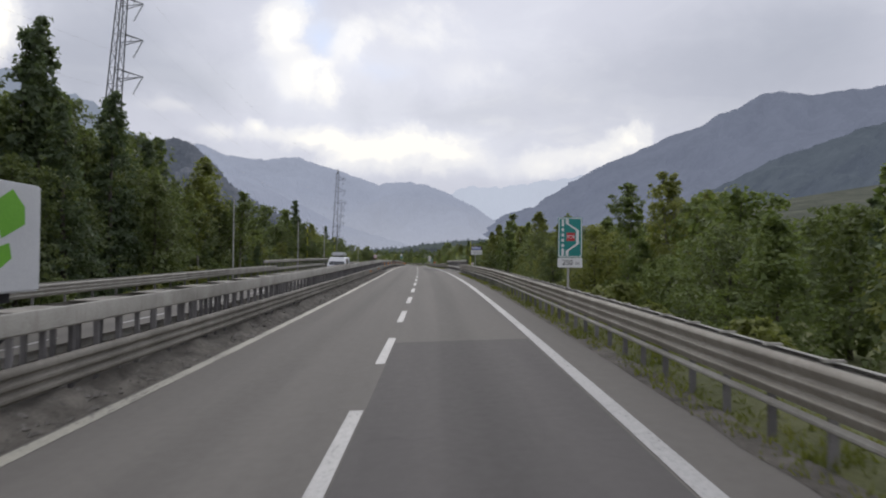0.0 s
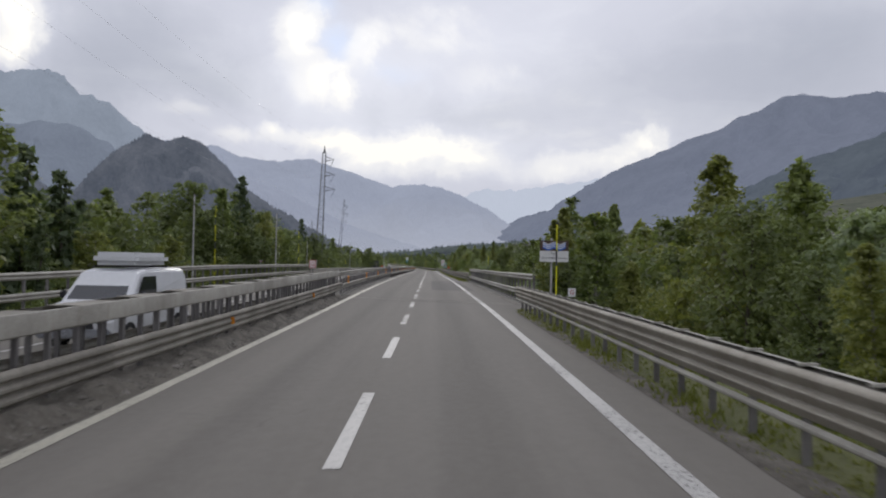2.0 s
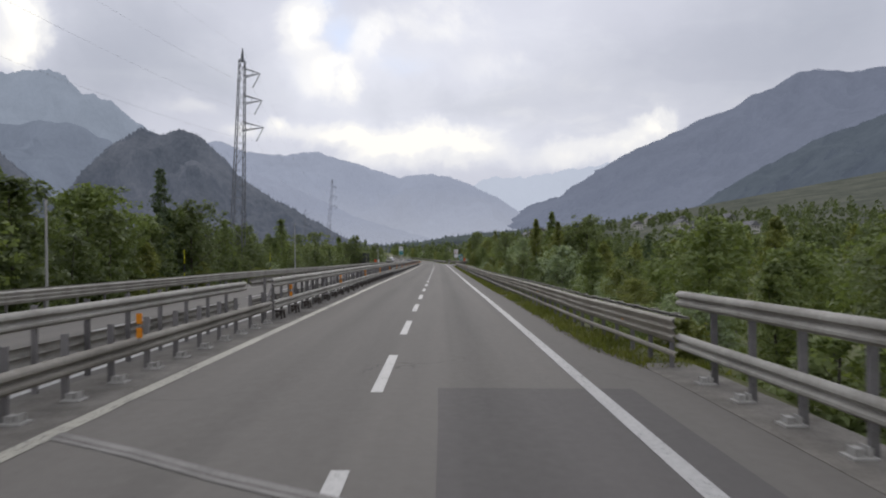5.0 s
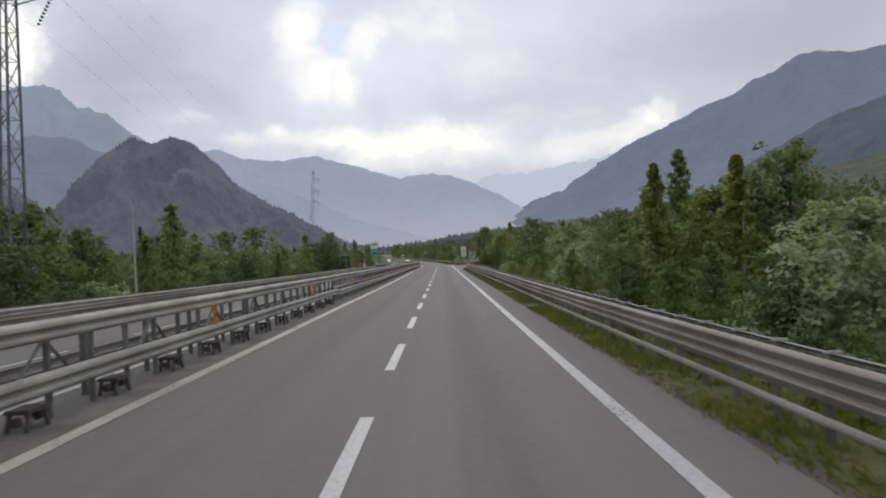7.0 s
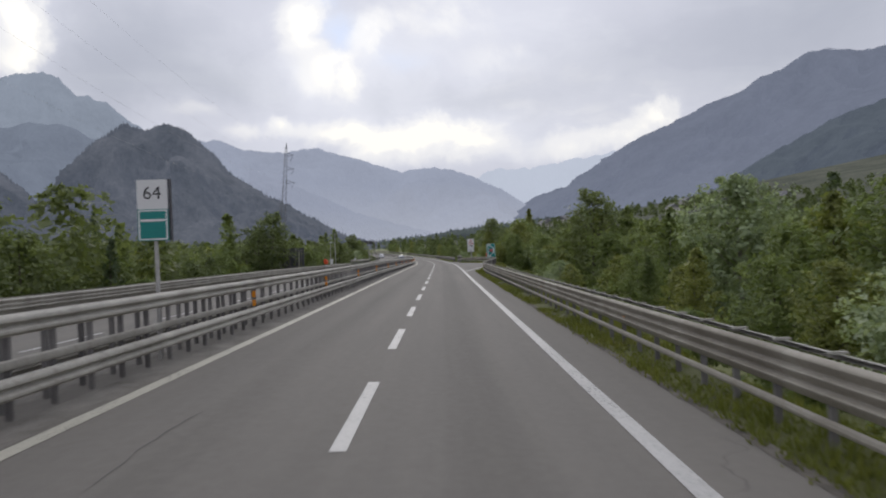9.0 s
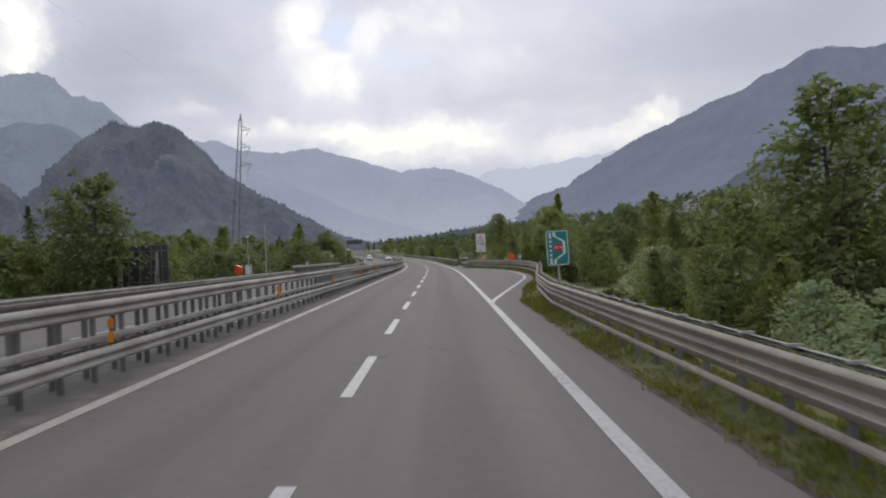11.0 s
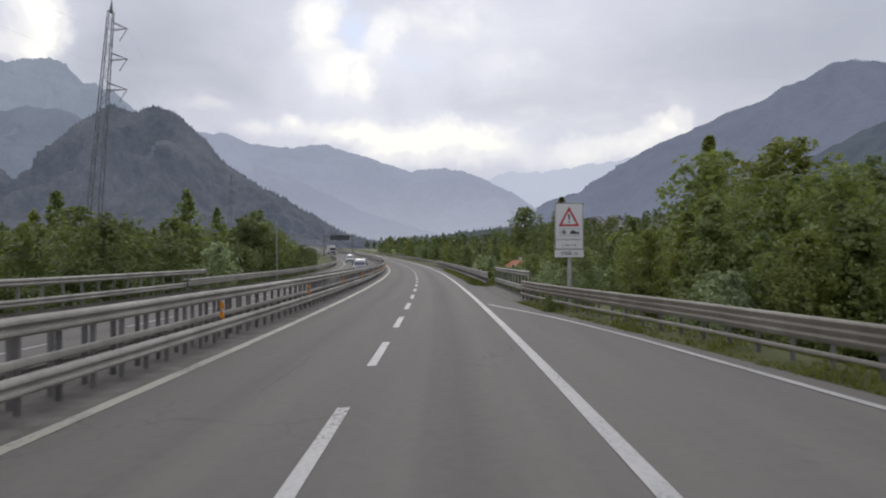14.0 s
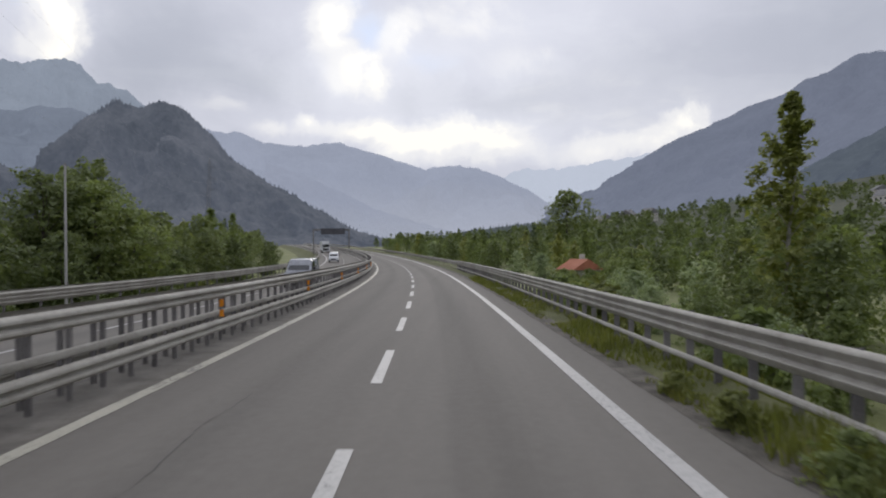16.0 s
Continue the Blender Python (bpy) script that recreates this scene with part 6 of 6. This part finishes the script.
def plant_deep(kind, s, lat, scale, r_, side):
    """A tree deep in the wood, kept for the joined mass behind the first rows."""
    p = P(s, lat, 0)
    _, crown, _ = r_.choice(FAR[kind])
    sc = scale * r_.uniform(0.9, 1.1)
    m = pose(p.x, p.y, p.z + ground_z(s, lat) - 0.1, 0, 0, r_.uniform(0, 360)) @ Matrix.Diagonal((sc, sc, sc * r_.uniform(0.92, 1.1), 1))
    co = np.empty(len(crown.vertices) * 3, dtype=np.float32)
    crown.vertices.foreach_get("co", co)
    mm = np.array(m)
    co = co.reshape(-1, 9)[::3].reshape(-1, 3)
    co = co.reshape(-1, 3, 3)
    mid = co.mean(1, keepdims=True)
    co = (mid + (co - mid) * 1.55).reshape(-1, 3)
    DEEP.setdefault((side, crown.materials[0].name), []).append(co.reshape(-1, 3) @ mm[:3, :3].T + mm[:3, 3])


def quick_leaves(name, co, material):
    """A mesh of loose triangles, fast."""
    n = len(co) // 3
    me = bpy.data.meshes.new(name)
    me.vertices.add(n * 3)
    me.vertices.foreach_set("co", co.astype(np.float32).ravel())
    me.loops.add(n * 3)
    me.loops.foreach_set("vertex_index", np.arange(n * 3, dtype=np.int32))
    me.polygons.add(n)
    me.polygons.foreach_set("loop_start", np.arange(0, n * 3, 3, dtype=np.int32))
    me.update(calc_edges=True)
    me.materials.append(material)
    return me


def wood_height(s, keys):
    return float(np.interp(s, [k[0] for k in keys], [k[1] for k in keys]))


rr = random.Random(77)
# right side: a low first row behind the rail, then taller rows
RIGHT_LOW = [(-20, 0.60), (60, 0.66), (76, 1.05), (116, 1.0), (125, 0.60), (155, 0.5), (230, 0.52), (262, 0.55), (330, 0.7), (345, 0.78), (352, 0.52), (400, 0.5)]
RIGHT_TOP = [(-20, 1.0), (40, 1.0), (64, 1.0), (74, 1.25), (82, 1.35), (116, 1.3), (130, 0.85), (155, 0.7), (172, 0.68), (188, 0.85), (230, 0.82), (262, 0.78), (300, 0.85), (330, 0.9), (350, 0.8), (358, 0.68), (430, 0.7), (520, 0.85)]


def field(s, lat):
    """Open ground: the field past the lay-by and the clearing before the hut."""
    if 386 < s < 440 and abs(lat - float(np.interp(s, [365, 401, 436], [5, 14.4, 26]))) < 3.3:
        return True
    return (282 < s < 350 and 25.5 < lat < 84) or (284 < s < 305 and 11 < lat < 40) or (300 < s < 314 and 22 < lat < 40)


MIXED = {"green": FAR["green"], "olive": FAR["green"], "dark": FAR["dark"], "poplar": FAR["poplar"], "silver": FAR["silver"], "conifer": FAR["conifer"]}
s = 14.0
while s < 395:
    lat = edge(s) + rr.uniform(6.6, 9.4) + (2.0 if 262 < s < 320 else 0)
    k = rr.choices(["green", "olive", "poplar", "silver", "dark"], [4, 3.0 if s < 125 else 3.5, 0.4, 0.0 if s < 70 else 0.8 if s < 130 else 4.2, 5 if s < 125 else 1.4])[0]
    if not (284 < s < 300 or 302 < s < 316 or field(s, lat)):
        plant(k, NEAR, s, lat, wood_height(s, RIGHT_LOW) * rr.uniform(0.75, 1.2), rr)
    s += rr.uniform(3.2, 4.8)
s = 20.0
while s < 430:
    lat = edge(s) + rr.uniform(11.5, 17)
    if not field(s, lat):
        plant(rr.choices(["green", "olive", "poplar", "silver", "dark"], [4, 2 if s < 125 else 4, 1.0, 1.6 if s > 62 else 0.0, 6 if s < 125 else 2])[0], NEAR if rr.random() < 0.15 else MIXED, s, lat, wood_height(s, RIGHT_TOP) * rr.choice([0.6, 0.7, 0.8, 0.86, 0.95, 1.1] if 140 < s < 300 else [0.74, 0.8, 0.86, 0.9, 0.96, 1.05]) * rr.uniform(0.95, 1.05), rr)
    s += rr.uniform(3.2, 5.0)
s = 10.0
while s < 640:
    lat = edge(s) + rr.uniform(18, 36)
    if not field(s, lat):
        plant_deep(rr.choices(["green", "poplar", "silver", "conifer", "dark"], [5, 1.5, 1.0, 0.5, 3])[0], s, lat, wood_height(s, RIGHT_TOP) * rr.uniform(0.75, 1.05), rr, "right")
    s += rr.uniform(2.2, 3.8)
# the tree line past the field
for k in range(26):
    plant_deep(rr.choice(["green", "dark", "dark"]), 256 + k * 4 + rr.uniform(-1, 1), 88 + rr.uniform(0, 12), rr.uniform(0.8, 1.1), rr, "right")
for k in range(56):
    plant_deep(rr.choice(["green", "dark", "dark"]), 250 + k * 2.2, 94 + rr.uniform(0, 30), rr.uniform(0.8, 1.15), rr, "right")
# trees that stand out singly
for kind, s, lat, sc in (("poplar", 375, 17.2, 1.12), ("olive", 338, 17, 0.9), ("dark", 338, 27, 1.6), ("dark", 342, 32, 1.75), ("green", 346, 30, 1.3), ("dark", 347, 37, 1.7), ("olive", 350, 43, 1.65), ("green", 352, 48, 1.5), ("olive", 331, 15.5, 0.8), ("olive", 328.5, 13.6, 0.7), ("green", 330, 19, 0.8),
                         ("green", 322, 16.5, 1.0), ("olive", 183, 15.5, 1.0), ("dark", 181, 18.5, 1.1), ("silver", 168, 13, 0.9), ("silver", 207, 14, 0.95), ("green", 96, 14.5, 1.45), ("poplar", 101, 13.8, 1.4), ("poplar", 113, 15.5, 1.35), ("green", 270, 13.5, 0.5), ("silver", 273.5, 14.9, 0.66), ("olive", 277, 15.8, 0.58), ("silver", 280, 16.8, 0.62), ("dark", 283, 18.0, 0.55), ("olive", 320, 13.5, 0.6), ("green", 324, 12.6, 0.7), ("green", 327, 17, 1.0), ("green", 317, 16.5, 0.95), ("silver", 322, 11.8, 0.6), ("birch", 88, 12.5, 1.2), ("birch", 93.5, 11.0, 1.1), ("birch", 99.5, 11.8, 1.25), ("birch", 104, 13.6, 1.2), ("birch", 109, 11.4, 1.1), ("birch", 34, 14.5, 0.9), ("birch", 44, 15.2, 0.95), ("poplar", 178, 14.6, 0.92), ("poplar", 184.5, 13.2, 0.92)):
    plant(kind, NEAR, s, lat, sc, rr)
for kind, x, y, top in (("silver", 18.5, 185.4, 3.9), ("poplar", 18.1, 187.3, 6.5), ("poplar", 19.0, 190.0, 5.3), ("olive", 21.1, 186.0, 4.1), ("green", 22.6, 208.6, 5.7), ("dark", 19.5, 206.3, 4.9), ("green", 21.1, 216.3, 4.8), ("silver", 20.0, 227.1, 4.0),
                        ("dark", 20.1, 260.7, 7.8), ("green", 23.5, 258.0, 5.0), ("dark", 19.0, 116.0, 5.6), ("poplar", 15.6, 118.5, 5.0), ("birch", 20.5, 122.0, 8.7), ("birch", 19.5, 125.0, 7.0), ("poplar", 20.5, 110.0, 7.6), ("birch", 20.8, 107.0, 7.6), ("poplar", 20.5, 102.0, 7.4), ("birch", 20.0, 104.5, 6.8), ("birch", 21.0, 113.5, 7.2), ("birch", 24.0, 128.0, 8.6), ("olive", 20.8, 332.0, 7.4), ("green", 23.5, 345.0, 8.5), ("poplar", 26.0, 355.0, 11.8)):
    plant_at(kind, x, y, top, rr)
plant_at("dark", 29.8, 513.6, 15.9, rr, FAR)
# shrubs at the foot of the right bank
s = 14.0
while s < 400:
    lat = edge(s) + rr.uniform(3.6, 5.4) + (1.5 if 262 < s < 322 else 0)
    if not field(s, lat + 6) and bridge_dip(s) < 0.5:
        plant("bush", NEAR, s, lat, rr.uniform(0.5, 1.0), rr)
    s += rr.uniform(4.5, 7.5)
# brambles in the clearing before the hut
s = 378.0
while s < 434:
    mid = float(np.interp(s, [365, 401, 436], [5, 14.4, 26]))
    for lat in (mid - 1.5, mid + 1.5):
        plant("bush", NEAR, s, max(9.0, lat + rr.uniform(-0.8, 0.8)), rr.uniform(0.9, 1.2), rr)
    s += rr.uniform(2.6, 3.8)
# left side
LEFT_TOP = [(0, 1.65), (40, 1.65), (62, 1.6), (84, 1.45), (92, 1.05), (108, 1.02), (116, 1.25), (125, 1.35), (145, 1.15), (165, 0.95), (180, 0.88), (230, 0.86), (260, 0.80), (300, 0.78), (345, 0.85), (380, 0.92), (410, 0.9), (440, 0.9), (520, 0.9)]
s = 24.0
while s < 450:
    lat = -14.7 - rr.uniform(5.0, 8.5)
    dark = s < 85
    kind = rr.choices(["green", "dark", "silver", "conifer"], [1.4, 6, 0.3, 6 if dark else 0.1])[0]
    if not (255 < s < 284 and lat > -25):
        plant(kind, NEAR if s < 76 else FAR, s, lat, wood_height(s, LEFT_TOP) * rr.uniform(0.45, 0.85) * (0.85 if kind == "conifer" else 1.0), rr)
    s += rr.uniform(3.2, 5.0)
s = 18.0
while s < 430:
    lat = -14.7 - rr.uniform(9.5, 16)
    dark = s < 95
    kind = rr.choices(["green", "dark", "poplar", "conifer"], [1.2, 6, 0.8, 12 if dark else 0.3])[0]
    tall = wood_height(s, LEFT_TOP) * rr.uniform(0.8, 1.1) * (0.92 if kind == "conifer" else 1.0)
    if s > 215:
        plant_deep(kind, s, lat, tall, rr, "left")
    else:
        plant(kind, NEAR if 20 < s < 62 else FAR, s, lat, tall, rr)
    s += rr.uniform(2.0, 3.0) if s < 130 else rr.uniform(2.6, 4.0)
s = 10.0
while s < 760:
    lat = -14.7 - rr.uniform(18, 38)
    dark = s < 110
    kind = rr.choices(["green", "dark", "poplar", "conifer"], [1.2, 6, 1.0, 14 if dark else 0.4])[0]
    plant_deep(kind, s, lat, wood_height(s, LEFT_TOP) * rr.uniform(0.9, 1.15) * (0.85 if kind == "conifer" else 1.0), rr, "left")
    s += rr.uniform(2.0, 3.4) if s < 430 else rr.uniform(4, 7)
s = 24.0
while s < 400:
    plant("bush", NEAR, s, -14.7 - rr.uniform(2.0, 4.2), rr.uniform(0.5, 1.0), rr)
    s += rr.uniform(6.0, 9.0)

for s, lat, sc in ((62, -21.5, 1.0), (73, -20.8, 1.05), (84, -21, 1.0), (96, -21.4, 0.95), (107, -20.6, 0.9)):
    plant("birch", NEAR, s, lat, sc, rr)
for kind, s, lat, sc in (("dark", 165, -22, 1.2), ("dark", 167.5, -24, 1.3), ("conifer", 163, -23.5, 0.85), ("dark", 277, -22, 1.2), ("dark", 280, -24, 1.15), ("dark", 345, -23, 1.2), ("green", 390, -21.5, 1.25), ("dark", 393, -23.5, 1.25), ("dark", 388, -24, 1.15)):
    plant(kind, NEAR, s, lat, sc, rr)
plant("conifer", FAR, 496, -133, 1.9, rr)

for (side, leaf), blocks in DEEP.items():
    ob = new("woodland", quick_leaves("woodland", np.concatenate(blocks), bpy.data.materials[leaf]))
    tagged(ob, "dense mixed wood behind the roadside trees", "woodland", kind="stuff")
# far woods, past counting
rnd = np.random.default_rng(5)
vs, fs, off = [], [], 0
for k in range(2020):
    right = k >= 1900 or rnd.uniform() < 0.68
    s = float(rnd.uniform(30 if right else 300, 850)) if k < 1900 else float(rnd.uniform(350, 420))
    lat = (float(rnd.uniform(45, 420)) if right else -float(rnd.uniform(45, 420))) if k < 1900 else float(rnd.uniform(42, 90))
    if (s < 430 and abs(lat) < 42) or field(s, lat) or s < (lat - 45) * 0.5:
        continue
    p = P(s, lat, 0)
    z = p.z + ground_z(s, lat)
    h_ = rnd.uniform(6, 11)
    close = right and s < 470 and lat < 125
    n = 190 if close else 64
    u = rnd.uniform(0.0 if close else 0.05, 1, n)
    rad = h_ * 0.33 * np.sin(np.pi * np.minimum(1, 0.15 + 0.85 * u)) ** 0.7 * np.sqrt(rnd.uniform(0.05, 1, n))
    if close:
        rad = h_ * 0.36 * np.sqrt(1.02 - u) * np.sqrt(rnd.uniform(0.05, 1, n))
    an = rnd.uniform(0, 6.283, n)
    pts = np.stack([p.x + rad * np.cos(an), p.y + rad * np.sin(an), z + u * h_], 1)
    v, f = leaf_quads(pts, 0.46 if close else 0.9, rnd, None, True)
    vs.append(v)
    fs.append(f + off)
    off += len(v)
tagged(new("woodland", mesh("woodland", np.concatenate(vs).tolist(), np.concatenate(fs).tolist(), M["leaf_deep"])), "distant green woods across the valley floor", "woodland", kind="stuff")

# grass blades on the verges
vs, fs, off = [], [], 0
rnd = np.random.default_rng(9)
for lo, hi, dens, tall in ((2, 73, 60, 0.15), (120, 262, 110, 0.17), (262, 333, 60, 0.2), (349, 400, 70, 0.26)):
    n = int((hi - lo) * dens)
    sv, ov = rnd.uniform(lo, hi, n), rnd.uniform(0, 1, n) ** 1.3 * 1.9 + 0.02
    clump = np.array([noise.noise((a_ * 0.35, b_, 3)) for a_, b_ in zip(sv, ov)])
    pts = []
    for a_, b_, c in zip(sv, ov, clump):
        if c < -0.4:
            continue
        q = P(a_, edge(a_) + b_, ground_z(a_, edge(a_) + b_))
        for j in range(3):
            pts.append((q.x + rnd.normal() * 0.06, q.y + rnd.normal() * 0.06, q.z, tall * max(0.25, 0.6 + c) * rnd.uniform(0.6, 1.5)))
    pts = np.array(pts)
    m_ = len(pts)
    a_ = rnd.uniform(0, 6.283, m_)
    wv_ = np.stack([np.cos(a_), np.sin(a_), np.zeros(m_)], 1) * 0.022
    top_ = np.stack([rnd.normal(size=m_) * 0.05, rnd.normal(size=m_) * 0.05, pts[:, 3]], 1)
    v = np.stack([pts[:, :3] - wv_, pts[:, :3] + wv_, pts[:, :3] + top_], 1).reshape(-1, 3)
    vs.append(v)
    fs.append(np.arange(3 * m_).reshape(-1, 3) + off)
    off += 3 * m_
tagged(new("verge_grass", mesh("verge_grass", np.concatenate(vs).tolist(), np.concatenate(fs).tolist(), M["blade"])), "uneven grass on the verge under the guard rail", "grass", kind="stuff")
for s in (352.5, 354.6, 356.5, 326.0):
    plant("bush", NEAR, s, edge(s) + 0.15, 0.28, rr)
